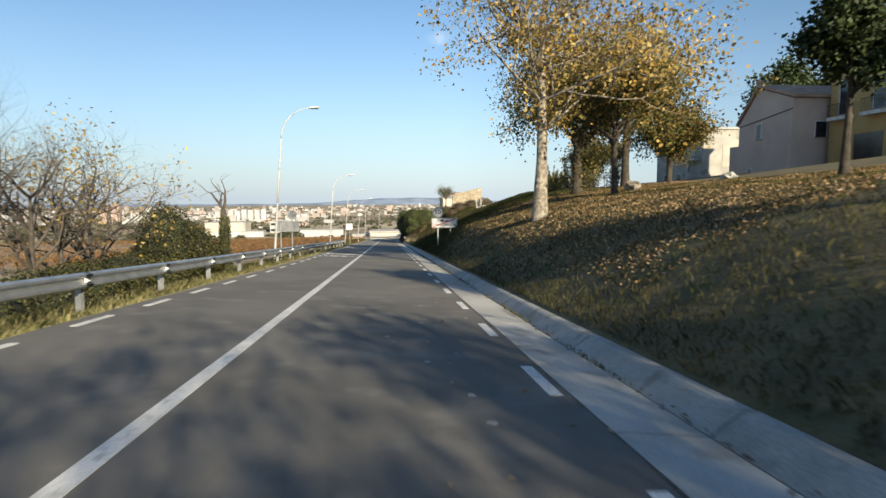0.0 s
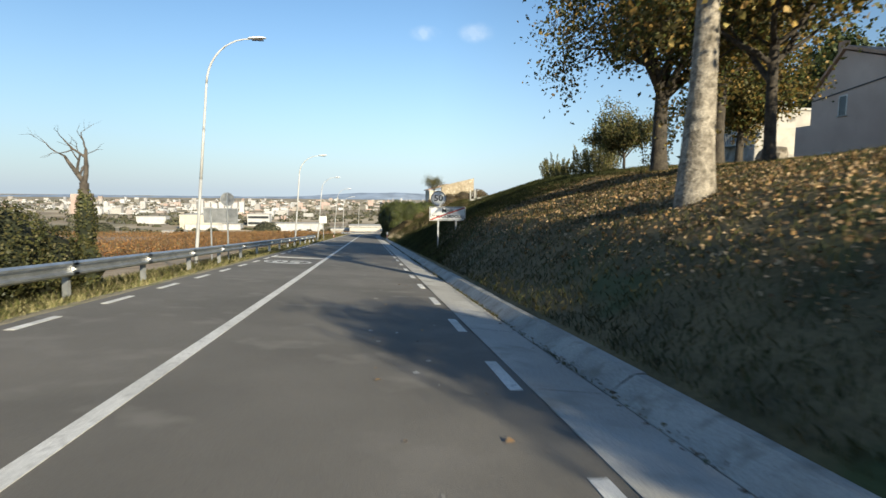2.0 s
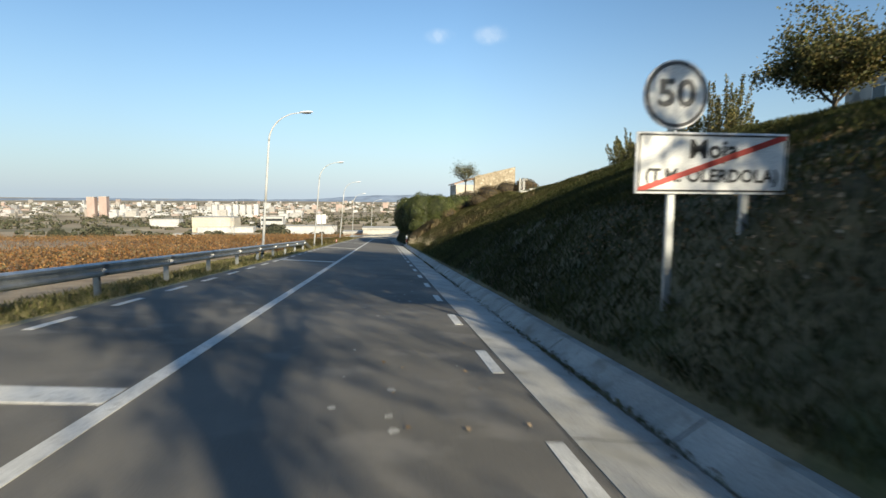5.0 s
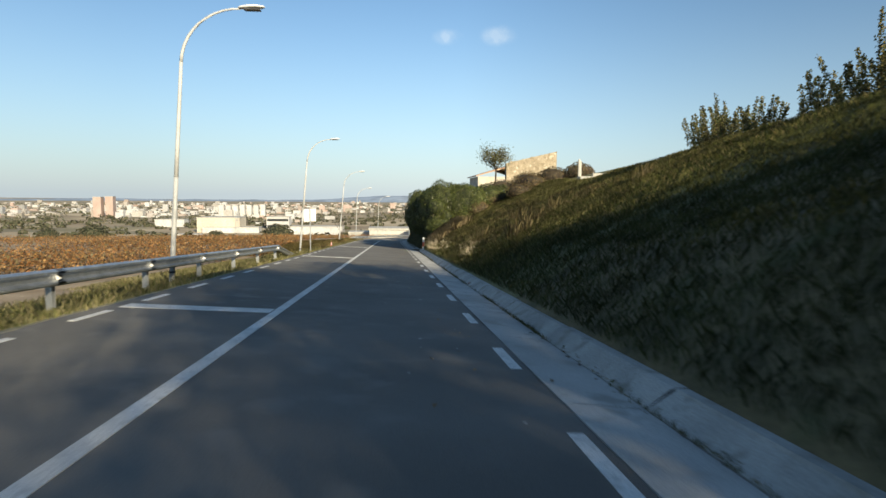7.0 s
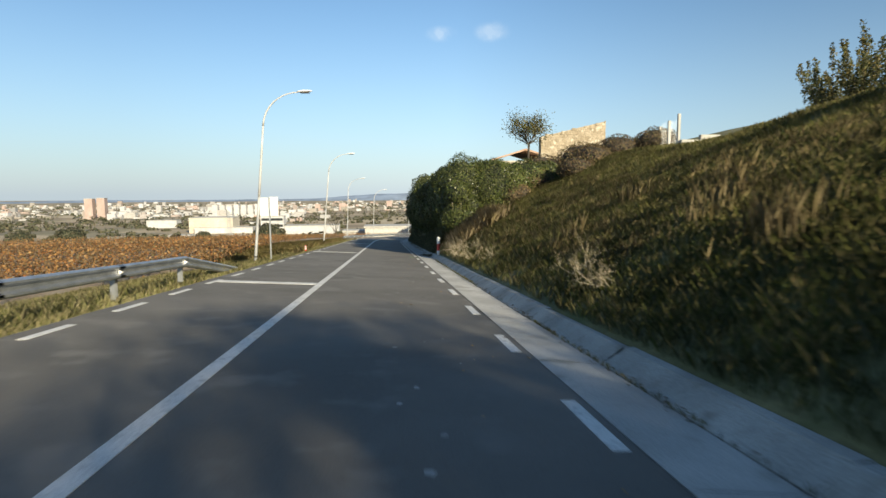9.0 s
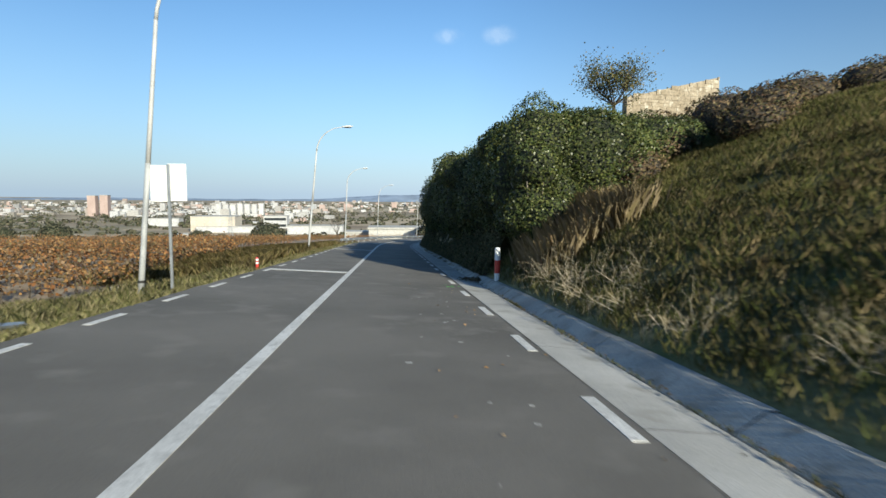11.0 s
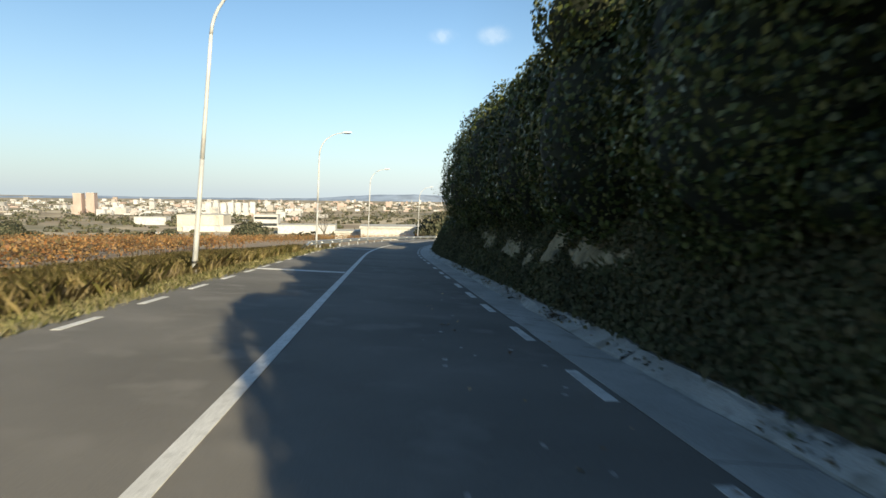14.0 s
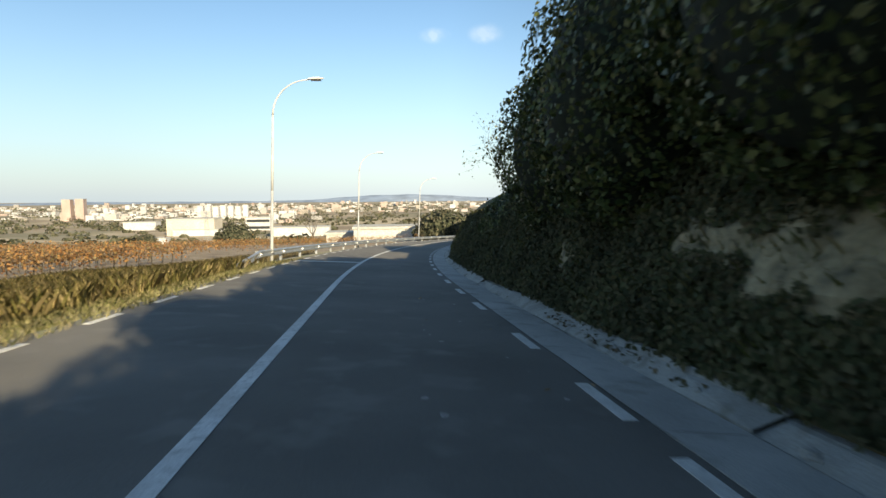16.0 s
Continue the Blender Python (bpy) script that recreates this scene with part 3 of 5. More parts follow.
# ---- concrete gutter with its sloping kerb, cast in lengths ----
gutter = thing("gutter", on_road(1.9, 60), "pale concrete roadside gutter with a sloping kerb", "gutter", kind="structure")
gutter.location = (0, 0, 0)
bed = strip(1.40, 2.44, -30, 262, -0.055, 1.5, 0.1, 2)
part("gutter_bed", bed, JOINT, gutter, "dark dirt in the joints")
rng = np.random.default_rng(5)
y = -30.0
while y < 200:
    L = 3.0
    a, b = y + 0.006, y + L - 0.006
    worn = 1.0 if 91 < y < 135 else 0.0

    def pair(X, d):
        return [on_road(X, a, d), on_road(X, (a + b) / 2, d), on_road(X, b, d)]

    j = rng.normal(0, 0.006, 6)
    prof = [(1.405, -0.05), (1.405, 0.004 + j[0] * 0.3), (1.55, 0.0), (2.08 + j[1], -0.03), (2.085, -0.09)]
    s = Shape()
    s.add([p for X, d in prof for p in pair(X, d)], [(3 * i + k, 3 * i + 3 + k, 3 * i + 4 + k, 3 * i + 1 + k) for i in range(4) for k in (0, 1)])
    part("gutter_slab", s, CONCRETE, gutter)
    drop = worn * abs(rng.normal(0, 0.05))
    prof = [(2.096, -0.08), (2.10 + j[2] * 0.3, -0.026), (2.31 + j[3], 0.135 - drop + j[4]), (2.345, 0.155 - drop), (2.45, 0.16 - drop + j[5]), (2.47, -0.1)]
    s = Shape()
    pts = [p for X, d in prof for p in pair(X, d)]
    if worn:
        pts = [(p[0] + rng.normal(0, 0.018), p[1] + rng.normal(0, 0.03), p[2] + rng.normal(0, 0.018)) for p in pts]
    s.add(pts, [(3 * i + k, 3 * i + 3 + k, 3 * i + 4 + k, 3 * i + 1 + k) for i in range(5) for k in (0, 1)])
    part("kerb_stone", s, KERB, gutter)
    y += L


# ---- guardrails ----
def wbeam(half):
    """Half-outline of a two-wave barrier beam: (out from the face, height)."""
    return [(0.0, -0.155), (0.035, -0.15), (0.08, -0.115), (0.08, -0.075), (0.015, -0.03), (0.015, 0.03), (0.08, 0.075), (0.08, 0.115), (0.035, 0.15), (0.0, 0.155)]


def beam_piece(points, up):
    """A length of beam through points of its centre line (world), 3 mm sheet."""
    s = Shape()
    prof = wbeam(0)
    vs = []
    for i, p in enumerate(points):
        q = points[min(i + 1, len(points) - 1)]
        o = points[max(i - 1, 0)]
        d = Vector((q[0] - o[0], q[1] - o[1], 0)).normalized()
        out = Vector((d.y, -d.x, 0))
        for w, h in prof:
            vs.append(tuple(Vector(p) + out * w + Vector((0, 0, h))))
        for w, h in reversed(prof):
            vs.append(tuple(Vector(p) + out * (w - 0.005) + Vector((0, 0, h))))
    n = 2 * len(prof)
    fs = [(i * n + k, i * n + (k + 1) % n, (i + 1) * n + (k + 1) % n, (i + 1) * n + k) for i in range(len(points) - 1) for k in range(n)]
    fs += [tuple(range(n)), tuple(range(len(vs) - 1, len(vs) - n - 1, -1))]
    return s.add(vs, fs)


def guardrail(label, posts, height, X, down_at=None, first=None):
    """A barrier: beams from post to post, C-shaped posts, spacers and reflectors. down_at: where an end dives into the ground."""
    rail = thing("guardrail", (0, 0, 0), label, "guardrail")
    centre = lambda y: on_road(X, y, height)
    ys = list(posts)
    for a, b in zip(ys, ys[1:]):
        n = 3 if a > 120 else 1
        part("beam", beam_piece([centre(a - 0.12 + (b - a + 0.24) * i / n) for i in range(n + 1)], 1), GALV, rail)
    for y in ys:
        x, yy, z = centre(y)
        g = ground_z(X - 0.12, y) - 0.15
        s = Shape().prism([(x - 0.20, y - 0.05), (x - 0.08, y - 0.05), (x - 0.08, y - 0.045), (x - 0.195, y - 0.045), (x - 0.195, y + 0.045), (x - 0.08, y + 0.045), (x - 0.08, y + 0.05), (x - 0.20, y + 0.05)], "z", g, z + 0.13)
        part("post", s, GALV, rail)
        part("spacer", Shape().box(x - 0.08, x - 0.006, y - 0.05, y + 0.05, z - 0.1, z + 0.1), GALV, rail)
        r = Shape().box(x + 0.016, x + 0.03, y - 0.075, y - 0.07, z - 0.06, z + 0.06)
        r.prism([(x + 0.016, z - 0.06), (x + 0.12, z), (x + 0.016, z + 0.06)], "y", y - 0.09, y - 0.082)
        part("reflector", r, WHITE, rail, "small white reflector plate")
    for y0, y1 in ((down_at,) if down_at else ()):
        top, low = centre(y0), on_road(X - 0.25, y1, -0.55)
        part("end_beam", beam_piece([tuple(Vector(top).lerp(Vector(low), t)) for t in ((0, 0.33, 0.66, 1.0) if y1 > y0 else (1.0, 0.66, 0.33, 0))], 1), GALV, rail, "beam end sloping down into the verge")
    return rail


guardrail("long galvanised steel guardrail with white reflectors along the verge", [13.9 + 3.95 * k for k in range(-9, 17)], 0.18, -6.02, (77.1, 83.5))
guardrail("galvanised steel guardrail following the outside of the bend", [135 + 4.0 * k for k in range(0, 22)], 0.20, -6.1, (135, 129.6))


# ---- street lamps ----
def street_lamp(X, y, lean, height, label):
    lamp = thing("street_lamp", pt(X, y, -0.1), label, "street lamp", "street lamps along the road")
    lx = math.tan(radians(lean))
    path, rad = [], []
    straight = height * 0.81
    for i in range(7):
        h = straight * i / 6
        path.append((lx * h, 0, h))
        rad.append(0.078 - 0.030 * i / 6)
    x0, reach, rise = lx * straight, 1.72, height - straight
    for i in range(1, 11):
        w = math.pi / 2 * i / 10
        path.append((x0 + reach * (1 - math.cos(w)) * 0.92 + lx * rise * i / 10, 0, straight + rise * math.sin(w)))
        rad.append(0.048 - 0.021 * i / 10)
    low = Shape().tube(path[:4], rad[:4], 12)
    part("pole_base", low, POLELOW, lamp, "lower length of the pole, greyed for the shade on it", True)
    part("pole", Shape().tube(path[3:7], [r * 0.96 for r in rad[3:7]], 12), POLE, lamp, smooth=True)
    part("arm", Shape().tube(path[6:], [r * 0.96 for r in rad[6:]], 10), POLE, lamp, "curved tubular arm", True)
    part("collar", Shape().tube([(lx * 0.5, 0, 0.47), (lx * 0.5, 0, 0.53)], [0.092, 0.092], 12), BLACK, lamp, "black strap round the pole")
    ex, ez = path[-1][0], path[-1][2]
    head, n = Shape(), 14
    vs, fs = [], []
    secs = [(-0.08, 0.05, 0.04), (0.0, 0.10, 0.06), (0.22, 0.16, 0.085), (0.45, 0.155, 0.075), (0.6, 0.10, 0.05), (0.66, 0.03, 0.02)]
    for u, hw, hh in secs:
        for k in range(n):
            w = 2 * math.pi * k / n
            vs.append((ex + u, hw * math.cos(w), ez + 0.02 + 0.06 * u + (hh * math.sin(w) if math.sin(w) > 0 else 0.35 * hh * math.sin(w))))
    for i in range(len(secs) - 1):
        fs += [(i * n + k, i * n + (k + 1) % n, (i + 1) * n + (k + 1) % n, (i + 1) * n + k) for k in range(n)]
    fs += [tuple(range(n)), tuple(range(len(vs) - 1, len(vs) - n - 1, -1))]
    part("lamp_head", head.add(vs, fs), WHITE, lamp, "flat white lantern", True)
    part("lens", Shape().box(ex + 0.08, ex + 0.55, -0.11, 0.11, ez - 0.035, ez + 0.0, 0.03), GREYPAINT, lamp, "dark glass bowl under the lantern")
    return lamp


for X, y, lean, h in ((-7.2, 37.9, 4.8, 9.6), (-6.45, 63.7, 4.3, 8.05), (-6.75, 88.8, 5.2, 8.5), (-6.05, 112.3, 5.4, 8.35), (-6.1, 136.8, 2.4, 8.35), (-7.0, 163, 2.2, 8.8), (-7.0, 188, 2.2, 8.8)):
    street_lamp(X, y, lean, h, "tall pale tubular street lamp with a curved arm")


# ---- signs ----
def disc(r, n=32):
    return [(r * math.cos(2 * math.pi * k / n), r * math.sin(2 * math.pi * k / n)) for k in range(n)]


def flat_text(body, size, name, x, y, z, squeeze=1.0):
    """Letters standing upright, facing the oncoming camera (towards -y)."""
    me = text_mesh(body, size, name)
    for v in me.vertices:
        v.co = Vector((x + v.co.x * squeeze, y, z + v.co.y))
    return me


def town_sign():
    """The place-name sign with its red bar, and the 50 disc above."""
    bx, by, bz = on_road(2.99, 37.85, 0)
    gz = ground_z(2.95, 37.9)
    sign = thing("town_exit_sign", (bx, by, gz), "white rectangular end-of-town sign struck by a red bar, on two posts", "road sign")
    o = bz - gz
    z0, z1, x0, x1 = 1.86 + o, 2.47 + o, -0.37, 1.24
    for px in (0.03, 0.82):
        g = ground_z(2.95 + px, 37.9) - gz - 0.2
        part("post", Shape().box(px - 0.04, px + 0.04, 0.03, 0.07, g, z1 + (0.62 if px < 0.5 else -0.05), 0.006), GALV, sign)
    part("panel", Shape().box(x0, x1, 0.0, 0.028, z0, z1, 0.012), WHITE, sign, "white enamel panel")
    edge = Shape()
    for a in ((x0 + 0.025, x1 - 0.025, z0 + 0.022, z0 + 0.04), (x0 + 0.025, x1 - 0.025, z1 - 0.04, z1 - 0.022), (x0 + 0.025, x0 + 0.043, z0 + 0.04, z1 - 0.04), (x1 - 0.043, x1 - 0.025, z0 + 0.04, z1 - 0.04)):
        edge.box(a[0], a[1], -0.006, -0.002, a[2], a[3])
    part("border", edge, BLACK, sign, "thin black border")
    mx, mz = (x0 + x1) / 2, (z0 + z1) / 2
    for body, size, dz, sq, nm in (("Moja", 0.25, 0.13, 1.05, "name"), ("(T.M. OLERDOLA)", 0.18, -0.13, 1.0, "district")):
        me = flat_text(body, size, nm, mx, -0.004, mz + dz, sq)
        me.materials.append(BLACK)
        part(nm, me, BLACK, sign, "black lettering")
    w = 0.035
    bar = Shape().prism([(x0 + 0.03, z0 + 0.03), (x0 + 0.10, z0 + 0.03), (x1 - 0.03, z1 - 0.06), (x1 - 0.03, z1 - 0.03), (x1 - 0.12, z1 - 0.03), (x0 + 0.03, z0 + 0.06)], "y", -0.011, -0.006)
    part("red_bar", bar, RED, sign, "red diagonal bar")
    cz = z1 + 0.36
    part("disc", Shape().prism([(0.02 + u, cz + v) for u, v in disc(0.335)], "y", 0.0, 0.025), WHITE, sign, "round white speed plate")
    ring = Shape()
    a, b = disc(0.318, 40), disc(0.285, 40)
    ring.add([(0.02 + u, -0.005, cz + v) for u, v in a + b], [(i, (i + 1) % 40, 40 + (i + 1) % 40, 40 + i) for i in range(40)])
    part("ring", ring, GREYPAINT, sign, "grey ring")
    me = flat_text("50", 0.36, "number", 0.02, -0.004, cz, 1.12)
    me.materials.append(GREYPAINT)
    part("number", me, GREYPAINT, sign, "dark grey number 50")


town_sign()


def sign_backs():
    """Two plates on two posts that face oncoming traffic, seen from behind."""
    X, y = -6.75, 40.6
    base = pt(X, y)
    o = road_z(-6.9, y) - base[2]
    sign = thing("road_sign", base, "grey backs of round and rectangular road signs on posts", "road sign")
    for px, top in ((-0.48, 1.93), (0.26, 2.62)):
        part("post", Shape().box(px - 0.035, px + 0.035, -0.06, -0.02, -0.2, o + top, 0.006), GALV, sign)
    part("panel", Shape().box(-0.80, 0.70, 0.0, 0.03, o + 1.25, o + 1.90, 0.01), SIGNBACK, sign, "rectangular grey sign back")
    fr = Shape()
    fr.box(-0.81, 0.71, -0.018, 0.0, o + 1.235, o + 1.262).box(-0.81, 0.71, -0.018, 0.0, o + 1.888, o + 1.915)
    fr.box(-0.815, -0.79, -0.018, 0.0, o + 1.262, o + 1.888).box(0.69, 0.715, -0.018, 0.0, o + 1.262, o + 1.888)
    part("rim", fr, GALV, sign, "folded rim")
    part("disc", Shape().prism([(0.26 + u, o + 2.33 + v) for u, v in disc(0.31)], "y", 0.0, 0.025), SIGNBACK, sign, "round grey sign back")
    rim = Shape()
    a, b = disc(0.315, 40), disc(0.29, 40)
    rim.add([(0.26 + u, -0.015, o + 2.33 + v) for u, v in a + b] + [(0.26 + u, 0.0, o + 2.33 + v) for u, v in a], [(i, (i + 1) % 40, 40 + (i + 1) % 40, 40 + i) for i in range(40)] + [(i, 80 + i, 80 + (i + 1) % 40, (i + 1) % 40) for i in range(40)])
    part("rim", rim, GALV, sign, "round folded rim")


sign_backs()


def white_sign(X, y):
    base = pt(X, y)
    o = road_z(X, y) - base[2]
    sign = thing("sign_board", base, "bright white square sign back on one steel post", "road sign")
    part("post", Shape().box(-0.035, 0.035, -0.06, -0.01, -0.2, o + 2.72, 0.006), GALV, sign)
    part("panel", Shape().box(-0.46, -0.045, 0.0, 0.025, o + 1.80, o + 2.7, 0.01), WHITE, sign, "plain white sheet")
    part("panel", Shape().box(-0.035, 0.41, 0.0, 0.025, o + 1.82, o + 2.74, 0.01), WHITE, sign, "plain white sheet")
    for z in (1.9, 2.35):
        part("bracket", Shape().box(-0.3, 0.3, -0.01, 0.0, o + z, o + z + 0.04), WHITE, sign)


white_sign(-5.95, 88.8)


def bollard(X, y, h, r, bands, label):
    """A round plastic marker post with coloured bands: (from, to, material)."""
    b = thing("marker_post", pt(X, y) if X < -4.3 else on_road(X, y, 0.15), label, "marker post")
    for a, c, m in bands:
        last = c >= 0.999
        zs = [a * h, c * h] if not last else [a * h, h - r * 0.6, h - r * 0.2, h]
        rs = [r, r] if not last else [r, r, r * 0.8, r * 0.35]
        part("band", Shape().tube([(0, 0, z) for z in zs], rs, 16), m, b, smooth=False)


bollard(2.44, 89.3, 0.93, 0.078, ((0, 0.24, WHITE), (0.24, 0.62, REDPLASTIC), (0.62, 0.80, WHITE), (0.805, 1.0, WHITE)), "white round marker post with a red band beside the gutter")
bollard(-4.9, 93.2, 0.45, 0.05, ((0, 0.5, REDPLASTIC), (0.5, 0.63, WHITE), (0.63, 0.74, REDPLASTIC), (0.74, 0.88, WHITE), (0.88, 1.0, REDPLASTIC)), "short red marker post with white bands in the verge")


# ---- trees ----
def limbs(shape, p, d, length, r, depth, rng, tips, bend_up=0.15, fork=3, sides=7, shrink=0.68, wild=0.35):
    """Grow a limb and its branches; tips gathers (place, way) of the finest ones."""
    pts, rad = [p], [r]
    n = 4 if depth > 1 else 3
    for i in range(n):
        d = (d + Vector(rng.normal(0, wild * 0.4, 3)) + Vector((0, 0, bend_up * 0.4))).normalized()
        p = p + d * (length / n)
        pts.append(p)
        rad.append(r * (1 - 0.5 * (i + 1) / n))
        if depth <= 1 or i >= 1:
            tips.append((p.copy(), d.copy()))
    shape.tube(pts, rad, max(3, sides), False)
    if depth <= 0:
        return
    for k in range(fork + (1 if rng.random() < 0.4 else 0)):
        i = int(rng.integers(1, n + 1)) if k else n
        w = rng.uniform(0, 6.283)
        side = d.orthogonal().normalized()
        side.rotate(Matrix.Rotation(w, 3, d))
        nd = (d * rng.uniform(0.45, 0.9) + side * rng.uniform(0.6, 1.0)).normalized()
        limbs(shape, pts[i], nd, length * shrink * rng.uniform(0.75, 1.15), rad[i] * 0.7, depth - 1, rng, tips, bend_up, fork, sides - 1, shrink, wild)


def tree(name, at, label, category, trunk_h, trunk_r, crown_l, depth, bark, leaf, leaf_size, per_tip, seed, fork=3, starts=4, spread=0.5, scatter=0.35, lean=(0, 0), bend_up=0.15, crown_name="crown", wild=0.35, keep=1.0, group="", tiers=3, limb_r=0.55, low_leaves=0.0):
    rng = np.random.default_rng(seed)
    t = thing(name, at, label, category, group)
    s, tips = Shape(), []
    pts = [Vector((lean[0] * h + 0.03 * math.sin(h * 1.3 + seed), lean[1] * h + 0.03 * math.cos(h + seed), h)) for h in np.linspace(-0.25, trunk_h, 8)]
    rad = [trunk_r * (1.35 if i == 0 else 1.0 if i > 1 else 1.12) * (1 - (0.035 if tiers < 4 else 0.10) * i) for i in range(8)]
    s.tube(pts, rad, 12, False)
    for k in range(starts):
        w = 6.283 * k / starts + rng.uniform(-0.4, 0.4)
        d = Vector((math.cos(w) * spread, math.sin(w) * spread, rng.uniform(0.5, 1.0))).normalized()
        lv = int(rng.integers(0, tiers))
        limbs(s, pts[-1 - lv], d, crown_l * rng.uniform(0.8, 1.15) * (0.75 + 0.25 * lv / tiers * 2), trunk_r * limb_r, depth, rng, tips, bend_up, fork, 7, 0.68, wild)
    part("trunk", s, bark, t, "trunk and branches", True)
    if leaf and per_tip:
        base = np.array([p for p, _ in tips])
        if keep < 1:
            chance = keep * np.where(base[:, 2] < low_leaves, 1.0, 0.28) if low_leaves else keep
            base = base[rng.random(len(base)) < chance]
        c = np.repeat(base, per_tip, 0) + rng.normal(0, scatter, (len(base) * per_tip, 3))
        ob = leaves(crown_name, c, leaf_size, leaf, t, None, rng)
        ob.parent = t
    return t


plane = tree("plane_tree", pt(5.27, 21.95), "tall half-bare plane tree with mottled bark and golden leaves", "tree", 7.4, 0.25, 3.3, 4, BARK_PLANE, LEAF_GOLD, 0.135, 4, 11, 3, 18, 1.15, 0.26, bend_up=0.10, keep=0.5, tiers=5, limb_r=0.26, low_leaves=6.6, wild=0.3)
rng = np.random.default_rng(13)
hang = []
for k in range(46):
    w, h, r = rng.uniform(0, 6.283), rng.uniform(3.1, 6.6), abs(rng.normal(0.2, 0.9))
    c0 = np.array([r * math.cos(w), r * math.sin(w), h - 0.25 * r])
    hang.append(c0 + rng.normal(0, 1, (26, 3)) * np.array([0.22, 0.22, 0.26]))
leaves("low_foliage", np.concatenate(hang), 0.14, LEAF_GOLD, plane, None, rng)
tree("tree", pt(10.1, 32.2), "tall dark forked tree with dense olive and brown foliage", "tree", 3.6, 0.27, 2.75, 4, BARK_DARK, LEAF_OLIVE, 0.14, 7, 22, 3, 8, 0.62, 0.33, keep=0.85, bend_up=0.28)
tree("tree", pt(9.7, 26.2), "slim tree with olive and rust foliage on the leafy bank", "tree", 2.9, 0.15, 2.2, 4, BARK_DARK, LEAF_OLIVE, 0.14, 4, 21, 3, 6, 0.8, 0.32, keep=0.8)
tree("tree", pt(12.6, 17.05), "slender tree with a dark green crown beside the houses", "tree", 4.2, 0.13, 0.85, 3, BARK_DARK, LEAF_PINE, 0.16, 6, 24, 3, 7, 0.5, 0.2, tiers=4, bend_up=0.2)
tree("pine_tree", pt(46.5, 66), "tall dark green pine behind the houses", "tree", 10.0, 0.3, 3.0, 3, BARK_DARK, LEAF_PINE, 0.4, 10, 25, 3, 6, 0.9, 0.7)
tree("pine_tree", pt(53, 67), "dark green pine behind the houses", "tree", 9.5, 0.3, 3.2, 3, BARK_DARK, LEAF_PINE, 0.4, 10, 26, 3, 6, 0.9, 0.7)
# trees on the bank behind the start of the drive, whose shade lies on bank and gutter
for X, y, h, cl, keep, seed in ((9.0, -11.5, 2.4, 2.2, 0.6, 12), (9.6, 1.2, 3.4, 1.1, 0.4, 15)):
    tree("tree", pt(X, y), "broad tree with olive foliage shading the bank", "tree", h, 0.16, cl, 4, BARK_DARK, LEAF_OLIVE, 0.16, 4, seed, 3, 6, 0.95, 0.3, keep=keep)
# trees beside the houses, whose shade falls over bank and road further on
for X, y, h, cl, keep, seed in ((13.8, 34.5, 4.4, 2.1, 0.45, 16), (21.6, 44.3, 3.0, 1.8, 0.75, 17)):
    tree("tree", pt(X, y), "tall tree with dense olive foliage beside the houses", "tree", h, 0.24, cl, 4, BARK_DARK, LEAF_OLIVE, 0.18, 6, seed, 3, 7, 0.8, 0.36, keep=keep)
# shrubs and small trees along the crest
def feathery_shrub(X, y, hgt, wide, stems, seed, label, name="shrub", category="shrub", dense=60):
    """A clump of upright whippy stems, leafy all along."""
    rng = np.random.default_rng(seed)
    t = thing(name, pt(X, y), label, category, "shrubs along the crest" if name == "shrub" else "")
    c = []
    for k in range(stems):
        w, r = rng.uniform(0, 6.283), wide * math.sqrt(rng.random())
        h = hgt * rng.uniform(0.5, 1.0) * (1.05 - 0.35 * r / wide)
        x0, y0 = r * math.cos(w), r * math.sin(w)
        lean = np.array([math.cos(w), math.sin(w)]) * rng.uniform(0.02, 0.2) * h
        q = [np.array([x0 * 0.5 + (x0 * 0.5 + lean[0]) * f, y0 * 0.5 + (y0 * 0.5 + lean[1]) * f, h * f - 0.3 * (f == 0)]) for f in (0, 0.3, 0.6, 1.0)]
        part("stem", Shape().tube([tuple(p) for p in q], [0.03, 0.022, 0.015, 0.006], 4, False), BARK_GREY, t)
        n = int(h * dense)
        f = rng.uniform(0.08, 1.0, n) ** 0.85
        p = np.stack([np.interp(f, (0, 0.3, 0.6, 1.0), [v[i] for v in q]) for i in range(3)], 1)
        c.append(p + rng.normal(0, 1, (n, 3)) * (0.05 + 0.20 * (1 - f))[:, None])
    leaves("foliage", np.concatenate(c), 0.15, LEAF_SHRUB, t, None, rng)


for k, (X, y, hgt, wide, n) in enumerate(((23.9, 81.6, 4.2, 1.7, 18), (24.3, 84.9, 4.8, 1.6, 18), (25.2, 88.2, 5.2, 1.6, 18), (26.0, 91.3, 5.6, 1.7, 20), (27.8, 93.5, 5.0, 1.6, 14), (24.6, 77.6, 5.0, 1.6, 20), (25.6, 74.8, 6.6, 2.0, 30), (25.0, 71.6, 6.3, 1.8, 24))):
    feathery_shrub(X, y, hgt, wide, n, 31 + k, "clump of upright feathery shrub with yellowing leaves on the crest")
tree("tree", pt(19.8, 55.7), "small round tree with yellowing leaves on the crest", "tree", 1.9, 0.13, 1.9, 3, BARK_GREY, LEAF_SHRUB, 0.15, 6, 45, 4, 9, 1.0, 0.2, bend_up=0.35, keep=0.85, tiers=2, limb_r=0.45)
feathery_shrub(19.15, 49.9, 6.6, 1.1, 14, 46, "thin young tree with upright sparse yellowing shoots", "young_tree", "tree", 34)
